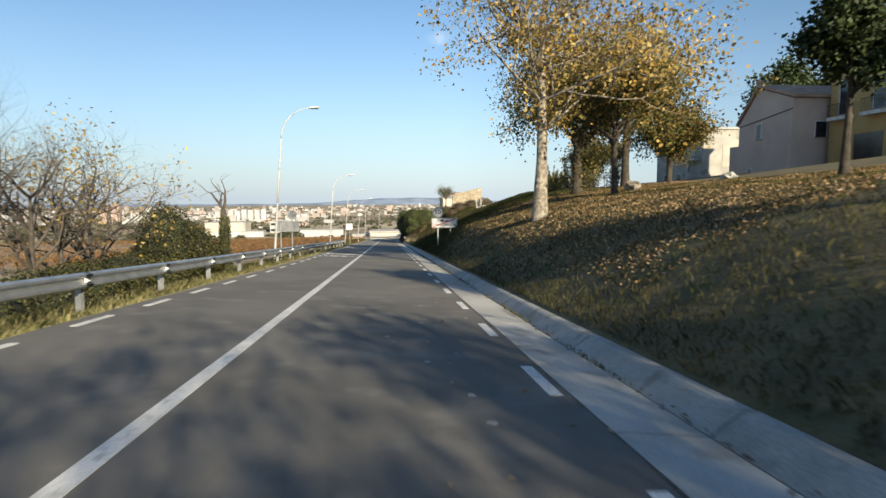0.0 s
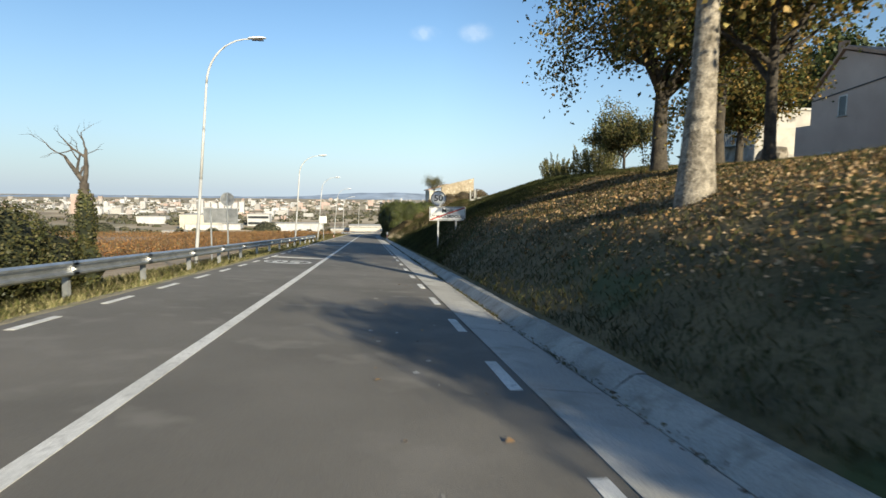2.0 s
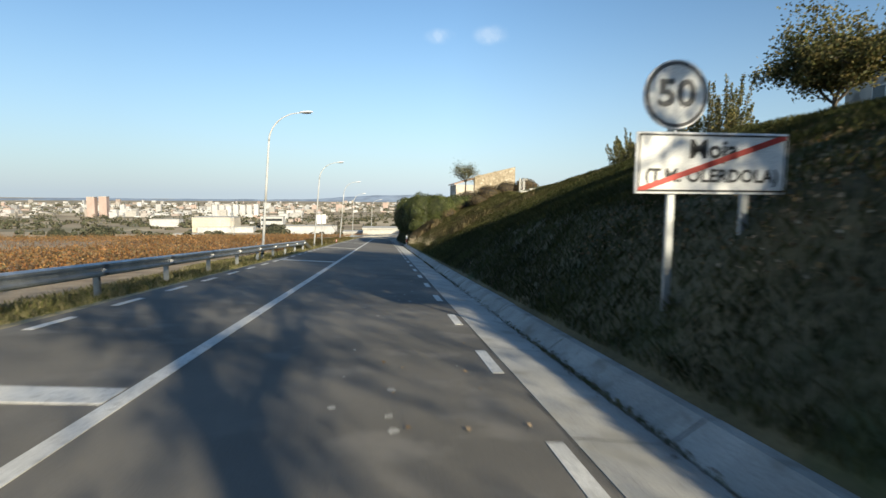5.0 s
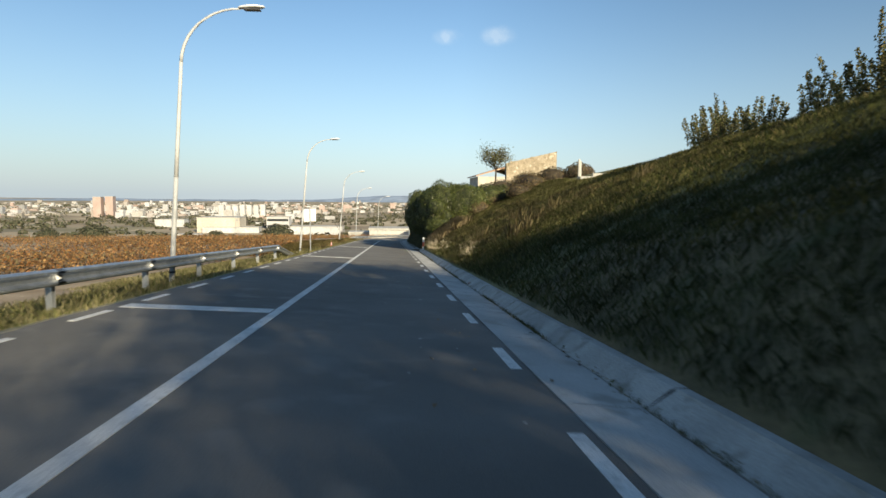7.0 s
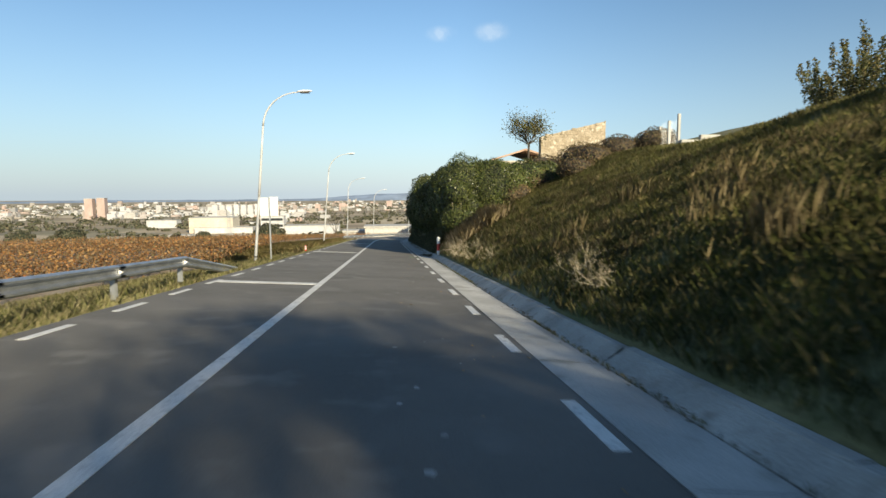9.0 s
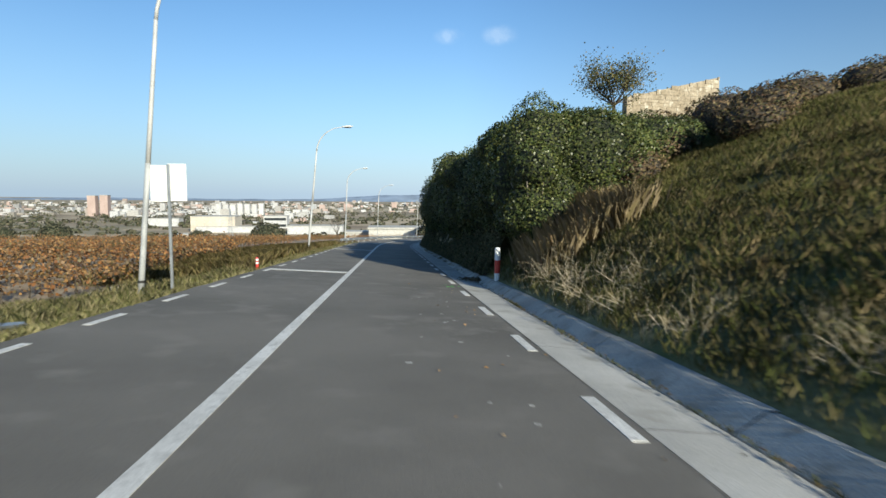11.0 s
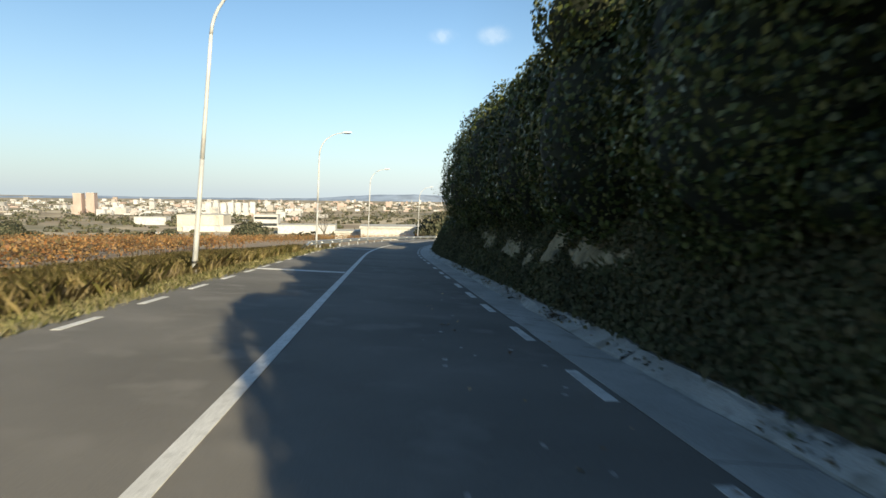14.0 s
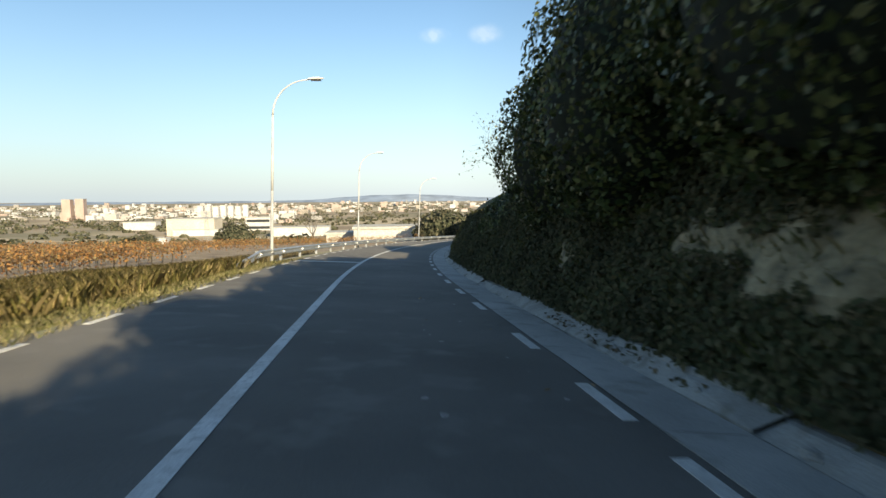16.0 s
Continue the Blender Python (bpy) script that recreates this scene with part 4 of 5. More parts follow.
# bare trees and the ivy-clad bush beyond the guardrail
for X, y, h, seed, k in ((-10.0, 19.0, 3.0, 41, 0.0), (-10.6, 16.0, 2.8, 42, 0.0), (-10.6, 21.4, 2.4, 43, 0.0), (-10.4, 22.9, 2.9, 44, 0.10), (-11.0, 17.6, 2.6, 45, 0.0)):
    tree("bare_tree", pt(X, y), "leafless tree with dense grey twigs" if k == 0 else "leafless tree with a few last yellow leaves", "tree", h + 0.3, 0.12, 2.0, 4, BARK_GREY, LEAF_GOLD if k else None, 0.12, 2 if k else 0, seed, 3, 10, 0.8, 0.25, keep=max(k, 0.01), tiers=5, limb_r=0.38, group="bare trees behind the guardrail")
tree("pollard_tree", pt(-8.2, 31.0), "pollarded bare tree with ivy on its trunk", "tree", 3.3, 0.16, 1.35, 3, BARK_GREY, None, 0.1, 0, 47, 2, 2, 0.55, 0.2, bend_up=0.25, tiers=1, limb_r=0.5)
tree("young_tree", pt(10.0, 100.5), "small open-crowned tree beside the ruined wall", "tree", 2.6, 0.10, 1.55, 3, BARK_DARK, LEAF_SHRUB, 0.10, 3, 48, 4, 8, 0.85, 0.2, keep=0.4, tiers=1, limb_r=0.4, bend_up=0.3)


def mound(name, at, label, category, blobs, leaf, n, size, seed, core=True, group="", inner=None):
    """A leafy mass: overlapping lumps (x, y, z, rx, ry, rz), a solid core coloured dark as its shaded inside, and
    leaves all over the outside.
    """
    rng = np.random.default_rng(seed)
    t = thing(name, at, label, category, group)
    B = np.array(blobs, float)
    area = B[:, 3] * B[:, 4] + B[:, 4] * B[:, 5] + B[:, 3] * B[:, 5]
    pick = rng.choice(len(B), n, p=area / area.sum())
    u = rng.normal(size=(n, 3))
    u /= np.linalg.norm(u, axis=1)[:, None]
    lump = np.array([noise.noise(Vector(q)) for q in (u * 2.2 + pick[:, None] * 7.3)])
    tuft = np.array([noise.noise(Vector(q)) for q in (u * B[pick, 3:] * 3.4 + pick[:, None] * 3.1)])
    rr = 1.0 + 0.16 * lump + 0.075 * tuft + rng.normal(0, 0.035, n)
    p = B[pick, :3] + u * B[pick, 3:] * rr[:, None]
    ok = np.ones(n, bool)
    for i, b in enumerate(B):
        inside = (((p - b[:3]) / (b[3:] * 0.86)) ** 2).sum(1) < 1
        ok &= ~inside | (pick == i)
    nr = u / B[pick, 3:]
    nr /= np.linalg.norm(nr, axis=1)[:, None]
    leaves("foliage", p[ok], size, leaf, t, nr[ok], rng, 0.75)
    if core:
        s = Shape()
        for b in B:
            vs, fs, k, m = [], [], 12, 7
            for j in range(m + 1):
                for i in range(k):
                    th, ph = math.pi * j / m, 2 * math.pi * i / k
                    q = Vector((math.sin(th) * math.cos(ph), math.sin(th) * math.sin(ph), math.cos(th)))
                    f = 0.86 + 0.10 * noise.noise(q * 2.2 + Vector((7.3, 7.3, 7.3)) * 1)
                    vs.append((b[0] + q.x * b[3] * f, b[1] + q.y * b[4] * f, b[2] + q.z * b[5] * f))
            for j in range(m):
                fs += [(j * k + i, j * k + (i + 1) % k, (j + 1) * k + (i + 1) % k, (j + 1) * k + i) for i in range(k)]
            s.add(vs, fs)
        part("dark_core", s, inner or IVYCORE, t, "solid dark core for the shaded inside", True)
    return t


# near-black, so the core passes for deep shade between the leaves
IVYCORE = mat("ivy_shade_core", (0.010, 0.014, 0.006), (0.026, 0.032, 0.013), 3, 0.9, 0.8, 10)
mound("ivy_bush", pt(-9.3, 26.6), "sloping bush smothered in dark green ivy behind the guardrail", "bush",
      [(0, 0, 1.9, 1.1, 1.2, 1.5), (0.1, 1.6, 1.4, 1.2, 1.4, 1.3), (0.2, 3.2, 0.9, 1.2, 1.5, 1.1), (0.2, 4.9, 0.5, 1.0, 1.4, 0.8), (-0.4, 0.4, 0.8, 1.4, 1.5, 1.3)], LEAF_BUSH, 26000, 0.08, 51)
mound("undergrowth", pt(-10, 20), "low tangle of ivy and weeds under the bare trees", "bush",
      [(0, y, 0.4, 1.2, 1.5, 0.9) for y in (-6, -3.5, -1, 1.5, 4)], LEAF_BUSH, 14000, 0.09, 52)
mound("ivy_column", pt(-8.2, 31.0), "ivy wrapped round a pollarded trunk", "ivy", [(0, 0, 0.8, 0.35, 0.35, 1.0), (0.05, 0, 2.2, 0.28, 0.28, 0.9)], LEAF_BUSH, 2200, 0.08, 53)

# the overhanging ivy hedge on the cutting: a row of separate bushes
HEDGE = ((91.0, 4.0, 3.5, 1.55, 1.7, 2.1), (94.2, 4.0, 3.45, 1.5, 1.9, 2.0), (97.6, 3.75, 3.4, 1.5, 2.1, 2.1), (101.4, 3.5, 3.35, 1.6, 2.3, 2.15),
         (105.4, 3.4, 3.5, 1.6, 2.4, 2.1), (109.8, 3.5, 3.75, 1.6, 2.7, 2.15), (114.4, 3.35, 4.0, 1.6, 2.8, 2.2), (119.0, 3.4, 3.85, 1.6, 2.6, 2.2), (123.0, 3.8, 3.6, 1.6, 2.3, 2.0), (128.6, 4.3, 1.9, 1.5, 2.9, 1.2), (134.0, 4.5, 1.5, 1.5, 2.8, 1.1))
for i, (y, X, d, rx, ry, rz) in enumerate(HEDGE):
    base = pt(X, y)
    o = road_z(X, y) - base[2]
    r = np.random.default_rng(60 + i)
    near = y < 103
    bl = [(0, 0, o + d - 0.1, rx, ry * 0.85, rz)]
    for k in range(10):
        bl.append((r.uniform(-0.75, 1.2), r.uniform(-1.8, 1.8), o + d + r.uniform(-1.6, 1.15), r.uniform(0.5, 0.95), r.uniform(0.5, 1.0), r.uniform(0.5, 0.9)))
    bl.append((1.5, 0, o + d + 0.1, 1.6, ry, 1.7))
    if y < 92:
        bl += [(2.0, 0.6, o + d + 0.5, 1.7, 1.7, 1.35), (3.7, 1.2, o + d + 0.75, 1.5, 1.5, 1.1), (5.0, 1.7, o + d + 0.9, 1.2, 1.3, 0.9)]
    for (hy, kx, ky, kz) in ((101.4, -0.75, -1.2, 0.95), (105.4, -0.6, -0.4, 1.55)):
        if hy == y:
            bl.append((kx, ky, o + d + kz, 0.95, 1.2, 0.85))
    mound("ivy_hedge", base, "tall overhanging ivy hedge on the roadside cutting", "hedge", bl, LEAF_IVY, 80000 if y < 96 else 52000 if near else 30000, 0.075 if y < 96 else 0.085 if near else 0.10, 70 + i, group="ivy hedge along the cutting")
tree("bare_shrub", pt(3.4, 127.5), "leafless twiggy shrub beside the ivy hedge", "shrub", 1.0, 0.04, 1.3, 3, BARK_GREY, LEAF_SHRUB, 0.08, 1, 49, 3, 7, 0.6, 0.1, bend_up=0.3, keep=0.3)

# woody stems under the first bush of the hedge
stems_ = thing("hedge_stems", pt(3.5, 89.3), "bundle of bare woody stems under the ivy hedge", "stems")
rr_ = np.random.default_rng(59)
for k in range(9):
    x0, y0 = rr_.normal(0, 0.16), rr_.normal(0, 0.2)
    dx, dy = rr_.normal(-0.12, 0.22), rr_.normal(0.1, 0.2)
    st = Shape().tube([(x0, y0, -0.15), (x0 + dx * 0.4 + 0.04, y0 + dy * 0.4, 0.6), (x0 + dx, y0 + dy, 1.25), (x0 + dx * 1.5, y0 + dy * 1.6, 2.0)], [0.034, 0.028, 0.022, 0.014], 6, False)
    part("stem", st, BARK_PLANE, stems_)


# ---- houses on the hill ----
def window(parent, wall, u, z, w, h, plane, frame=WALL_WHITE, deep=0.12):
    """A window set into a wall: wall 'x' faces -x at x=plane (u runs in y), wall 'y' faces -y at y=plane (u runs in x)."""
    def bx(a0, a1, o0, o1, z0, z1):
        s = Shape()
        if wall == "x":
            return s.box(plane + o0, plane + o1, a0, a1, z0, z1)
        return s.box(a0, a1, plane + o0, plane + o1, z0, z1)
    win = part("window", bx(u - w / 2, u + w / 2, -0.012, 0.05, z, z + h), GLASS_DARK, parent, "dark window")
    f = Shape()
    for a in ((u - w / 2 - 0.07, u - w / 2, z, z + h), (u + w / 2, u + w / 2 + 0.07, z, z + h), (u - w / 2 - 0.07, u + w / 2 + 0.07, z + h, z + h + 0.07)):
        q = bx(a[0], a[1], -0.04, 0.0, a[2], a[3])
        f.add(q.v, q.f)
    part("window_frame", f, frame, win)
    part("window_sill", bx(u - w / 2 - 0.12, u + w / 2 + 0.12, -0.10, 0.0, z - 0.07, z), CONCRETE, win)


def pink_house():
    x0, ya, yb = 31.0, 43.6, 50.2
    h = thing("house", (x0, ya, 2.0), "pinkish rendered gable house with a tiled roof on the hill", "house", "houses on the hill")
    L = yb - ya
    gable = [(0, -1.5), (L, -1.5), (L, 5.4), (L - 2.6, 8.1), (0, 6.7)]
    part("wall", Shape().prism(gable, "x", 0, 8.5), WALL_PINK, h, "pink rendered wall")
    roof = Shape()
    roof.prism([(-0.25, 6.72), (L - 2.6, 8.22), (L + 0.25, 5.35), (L + 0.25, 5.55), (L - 2.6, 8.45), (-0.25, 6.93)], "x", -0.18, 8.7)
    part("roof", roof, TILE, h, "weathered tile roof")
    part("cornice", Shape().prism([(0, 5.85), (L - 0.1, 5.15), (L - 0.1, 5.23), (0, 5.93)], "x", -0.05, 0.0), BLACK, h, "dark cable along the wall")
    part("chimney", Shape().box(0.3, 0.75, L - 2.1, L - 1.6, 7.6, 8.9, 0.02), TILE, h, "short brick chimney")
    window(h, "x", 3.9, 3.9, 0.55, 1.25, 0.0)
    window(h, "x", 4.9, 0.5, 0.5, 1.0, 0.0)
    window(h, "y", 2.4, 3.7, 0.9, 1.2, 0.0)
    window(h, "y", 2.6, 0.4, 1.4, 1.1, 0.0)
    part("lean_to", Shape().box(0.2, 4, L, L + 1.6, -1.5, 3.6), WALL_PINK, h, "lower lean-to wall")


pink_house()


def grey_house():
    h = thing("house", (34.0, 61.0, 2.0), "grey cement house with a flat roof, one wall sunlit", "house", "houses on the hill")
    part("wall", Shape().box(0, 10, 0, 10.5, -1.5, 6.4), WALL_GREY, h, "bare cement wall")
    s = Shape().box(-0.15, 10.15, -0.15, 10.65, 6.4, 6.62)
    part("roof", s, CONCRETE, h, "flat roof slab")
    for u, z, w, hh in ((1.7, 3.6, 1.1, 1.5), (4.6, 3.6, 1.0, 1.4), (7.6, 3.6, 1.0, 1.4), (5.0, 0.6, 1.0, 1.2), (8.0, 0.6, 1.0, 1.2)):
        window(h, "x", u, z, w, hh, 0.0)
    part("balcony", Shape().box(-1.0, 0.0, 0.4, 3.2, 3.1, 3.3), CONCRETE, h, "concrete balcony slab")
    rail = Shape()
    for k in range(9):
        rail.box(-0.98, -0.94, 0.45 + k * 0.33, 0.48 + k * 0.33, 3.3, 4.2)
    rail.box(-1.0, -0.92, 0.4, 3.2, 4.2, 4.26)
    part("balcony_rail", rail, GREYPAINT, h)
    part("plaster_patch", Shape().box(2.2, 5.6, -0.03, 0.0, 2.4, 4.8), WALL_PATCH, h, "pale plaster patch")
    part("fence_panel", Shape().box(1.0, 6.5, -3.0, -2.9, -0.6, 1.3), GREYPAINT, h, "dark metal fence")


grey_house()


def ochre_house():
    h = thing("house", (33.6, 28.0, 2.4), "ochre two-storey house with white balconies", "house", "houses on the hill")
    part("wall", Shape().box(0, 9, 0, 15.0, -1.5, 11.0), WALL_OCHRE, h, "ochre wall")
    part("roof", Shape().box(-0.4, 9.4, -0.4, 15.2, 11.0, 11.25), TILE, h, "tiled eave")
    for u in (13.6, 10.6, 7.4, 4.2):
        window(h, "x", u, 4.8, 1.0, 2.4, 0.0)
        part("balcony", Shape().box(-0.7, 0, u - 0.9, u + 0.9, 4.35, 4.6), WALL_WHITE, h, "white balcony slab")
        rail = Shape().box(-0.68, -0.64, u - 0.88, u + 0.88, 5.5, 5.54)
        for k in range(12):
            rail.box(-0.67, -0.65, u - 0.86 + k * 0.156, u - 0.84 + k * 0.156, 4.6, 5.5)
        part("balcony_rail", rail, BLACK, h)
    part("door", Shape().box(-0.03, 0.05, 10.2, 12.6, -1, 3.2), GLASS_DARK, h, "dark doorway")
    window(h, "x", 7.4, 0.8, 1.2, 1.6, 0.0)


ochre_house()


def small_house(x, y, z, w, l, hgt, wall, label, tiled=True):
    h = thing("house", (x, y, z), label, "house", "houses on the hill")
    part("wall", Shape().box(0, w, 0, l, -2, hgt), wall, h)
    if tiled:
        part("roof", Shape().prism([(-0.3, hgt), (w / 2, hgt + w * 0.16), (w + 0.3, hgt), (w + 0.3, hgt + 0.15), (w / 2, hgt + w * 0.16 + 0.2), (-0.3, hgt + 0.15)], "y", -0.3, l + 0.3), TILE, h, "low tiled roof")
    else:
        part("roof", Shape().box(-0.1, w + 0.1, -0.1, l + 0.1, hgt, hgt + 0.15), CONCRETE, h, "flat roof slab")
    window(h, "x", l * 0.35, 0.9, 0.9, 1.1, 0.0)
    window(h, "y", w * 0.5, 0.9, 0.9, 1.1, 0.0)


small_house(11.6, 122, -2.2, 7, 8, 3.2, WALL_CREAM, "low cream house with a tiled roof behind the hedge")

# globe lamp by the houses
gl = thing("globe_lamp", pt(29.3, 55.8, 0.35), "garden lamp post with a white globe", "street lamp")
part("post", Shape().tube([(0, 0, -0.2), (0, 0, 2.2)], [0.06, 0.05], 8), POLE, gl)
gs = Shape()
vs, fs = [], []
for j in range(9):
    for i in range(12):
        a, b = math.pi * j / 8, 2 * math.pi * i / 12
        vs.append((0.24 * math.sin(a) * math.cos(b), 0.24 * math.sin(a) * math.sin(b), 2.4 + 0.24 * math.cos(a)))
for j in range(8):
    fs += [(j * 12 + i, j * 12 + (i + 1) % 12, (j + 1) * 12 + (i + 1) % 12, (j + 1) * 12 + i) for i in range(12)]
part("globe", gs.add(vs, fs), WHITE, gl, "white globe", True)


def boulder(name, at, label, r, seed, material=ROCK):
    rng = np.random.default_rng(seed)
    s, vs, fs, k, m = Shape(), [], [], 10, 7
    off = Vector(rng.uniform(0, 50, 3))
    for j in range(m + 1):
        for i in range(k):
            th, ph = math.pi * j / m, 2 * math.pi * i / k
            q = Vector((math.sin(th) * math.cos(ph), math.sin(th) * math.sin(ph), math.cos(th)))
            f = r * (0.85 + 0.45 * noise.noise(q * 1.6 + off))
            vs.append((q.x * f, q.y * f * 1.2, q.z * f * 0.8 + r * 0.45))
    for j in range(m):
        fs += [(j * k + i, j * k + (i + 1) % k, (j + 1) * k + (i + 1) % k, (j + 1) * k + i) for i in range(k)]
    ob = new(name, s.add(vs, fs).mesh(name, material))
    ob.location = at
    return tagged(ob, label, name.replace("_", " "))


boulder("tree_stump", pt(11.6, 28.5), "weathered grey tree stump on the leafy bank", 0.42, 81, BARK_PLANE)
boulder("boulder", pt(16.5, 28.6), "pale rounded boulder on the bank", 0.42, 82, KERB)


# ---- ruined stone wall and the fence on the crest ----
def ruin():
    w = thing("ruined_wall", (11.4, 102.3, -1.5), "ruined rubble stone wall with a sloping top", "wall")
    part("core", Shape().prism([(0.05, -1), (5.35, -1), (5.35, 4.42), (0.05, 3.15)], "y", 0.05, 0.5), STONE, w)
    rng = np.random.default_rng(9)
    z = 0.4
    while z < 4.5:
        hgt = rng.uniform(0.16, 0.26)
        u = 0.0
        while u < 5.4:
            L = rng.uniform(0.22, 0.5)
            top = 3.22 + 1.28 * min(1, (u + L / 2) / 5.4)
            if z + hgt < top:
                part("stone", Shape().box(u + 0.005, min(5.42, u + L - 0.005), -rng.uniform(0.0, 0.025), 0.06, z + 0.005, z + hgt - 0.005), STONE, w)
            u += L
        z += hgt
    w.rotation_euler = (0, 0, radians(9))


ruin()
fence = thing("fence", pt(12.9, 84.8), "white concrete fence posts with wire mesh on a low wall", "fence")
fz = fence.location.z
for dx, dy, hgt in ((0, 0, 1.45), (1.2, 3.2, 1.2), (2.3, 6.4, 1.2), (3.4, 9.6, 1.2)):
    g = ground_z(12.9 + dx, 84.8 + dy) - fz
    part("post", Shape().box(dx - 0.06, dx + 0.06, dy - 0.06, dy + 0.06, g - 0.3, g + hgt, 0.012), CONCRETE, fence, "white concrete post")
mesh_w = Shape()
for k in range(26):
    t = k / 26
    x, y0 = 3.4 * t, 9.6 * t
    g = ground_z(12.9 + x, 84.8 + y0) - fz
    mesh_w.tube([(x, y0, g), (x, y0, g + 1.15)], [0.004, 0.004], 3, False)
for k in range(8):
    g0, g1 = 0.15 * k, ground_z(16.3, 94.4) - fz + 0.15 * k
    mesh_w.tube([(0, 0, g0), (3.4, 9.6, g1)], [0.004, 0.004], 3, False)
part("wire_mesh", mesh_w, GALV, fence)
lw = Shape()
for k in range(2):
    X = 12.9 + 0.9 * k
    g = ground_z(X + 0.45, 84.6) - fz
    lw.box(0.9 * k, 0.9 * k + 0.9, -0.3, -0.1, g - 0.3, g + 0.16)
part("low_wall", lw, CONCRETE, fence, "low pale concrete wall")


# ---- the valley: town, sheds, trees, hills ----
def far_block(name, bearing, dist, w, l, hgt, wall, label, floors=0, turn=0.0, zoff=0.0, category="building", roof=None):
    """A distant building standing at a compass bearing (degrees right of straight ahead) and distance from the bend's start."""
    x, y = dist * math.sin(radians(bearing)), 47 + dist * math.cos(radians(bearing))
    g = plain_z(y) - 1.5 + zoff
    b = thing(name, (x, y, g), label, category)
    b.rotation_euler = (0, 0, radians(turn))
    part("wall", Shape().box(-w / 2, w / 2, -l / 2, l / 2, -3, hgt), wall, b)
    part("roof", Shape().box(-w / 2 - 0.4, w / 2 + 0.4, -l / 2 - 0.4, l / 2 + 0.4, hgt, hgt + 0.7), roof or CONCRETE, b)
    if floors:
        n = max(2, int(w / 5))
        for f in range(floors):
            z = hgt * (f + 0.35) / floors
            part("window_band", Shape().box(-w / 2 + 1, w / 2 - 1, -l / 2 - 0.15, -l / 2, z, z + hgt / floors * 0.4), GLASS_DARK, b)
    return b


for bg_, d_, w_, h_ in ((-26.2, 1300, 14, 40), (-25.3, 1300, 14, 41)):
    far_block("tower_block", bg_, d_, w_, 18, h_, WALL_BRICK, "tall brick-red apartment tower on the edge of town", 0, 8)
for k in range(7):
    far_block("apartment_block", -16.2 + k * 0.62, 1180 + 14 * k, 9.5, 14, 27 - (k % 3), FARWHITE, "white apartment block in a row of slabs", 0, 4)
far_block("factory_shed", -16.2, 760, 50, 40, 19, WALL_CREAM, "large cream factory hall", 0, 3)
far_block("factory_shed", -15.3, 740, 66, 20, 7.5, FARWHITE, "long low white factory wing", 0, 3)
far_block("factory_shed", -7.3, 700, 62, 30, 10, FARWHITE, "long white industrial shed", 0, 2)
far_block("factory_shed", -11.0, 820, 30, 24, 17, FARWHITE, "plain white industrial block", 2, 2)
far_block("factory_shed", -20.5, 900, 40, 20, 11, FARWHITE, "white shed by the fields", 0, 2)
far_block("factory_shed", -19, 640, 22, 14, 6, FARWHITE, "low white shed among trees", 0, 2)
far_block("warehouse", 0.4, 236, 21, 14, 6.0, WALL_PALE, "white flat-roofed warehouse below the bend", 0, 0, 0, "warehouse")
far_block("warehouse", -2.9, 246, 11, 10, 4.6, WALL_PALE, "pale low warehouse below the bend", 0, 0, 0, "warehouse")
far_block("warehouse", 3.2, 240, 8, 10, 5.2, WALL_CREAM, "cream annexe beside the warehouse", 0, 0, 0, "warehouse")

# the rest of the town: far too many roofs to count, in loose quarters with gardens between
rng = np.random.default_rng(100)
for nm, wallm, lab, n, lo, hi in (("white_town", FARWHITE, "white blocks of the distant town", 330, 1000, 2900), ("cream_town", TOWN, "sand-coloured and grey houses of the distant town", 1000, 950, 3100), ("brick_town", WALL_BRICK, "brick-coloured houses of the distant town", 110, 1000, 2700)):
    s = Shape()
    made = 0
    while made < n:
        bg_ = rng.uniform(-48, 30)
        d_ = lo + (hi - lo) * rng.random() ** 1.15
        if bg_ < -17:
            d_ = max(d_, 1230 + rng.uniform(0, 500))
        elif bg_ < -6:
            if d_ < 1150 and rng.random() < 0.7:
                d_ += 500
        else:
            d_ += 550
            if rng.random() < 0.45:
                continue
        quarter = noise.noise((bg_ * 0.35, d_ * 0.004, 12)) + 0.5 * noise.noise((bg_ * 1.1, d_ * 0.012, 5))
        if quarter < -0.12 and rng.random() < 0.8:
            continue
        x, y = d_ * math.sin(radians(bg_)), 47 + d_ * math.cos(radians(bg_))
        w_, l_, h_ = rng.uniform(6, 20), rng.uniform(6, 14), rng.choice([4, 6, 8, 10, 13, 17, 22], p=[0.36, 0.27, 0.18, 0.09, 0.05, 0.035, 0.015])
        g = plain_z(y) - 2
        s.box(x - w_ / 2, x + w_ / 2, y - l_ / 2, y + l_ / 2, g - 3, g + h_)
        made += 1
    tagged(new(nm, s.mesh(nm, wallm)), lab, "town", kind="stuff")

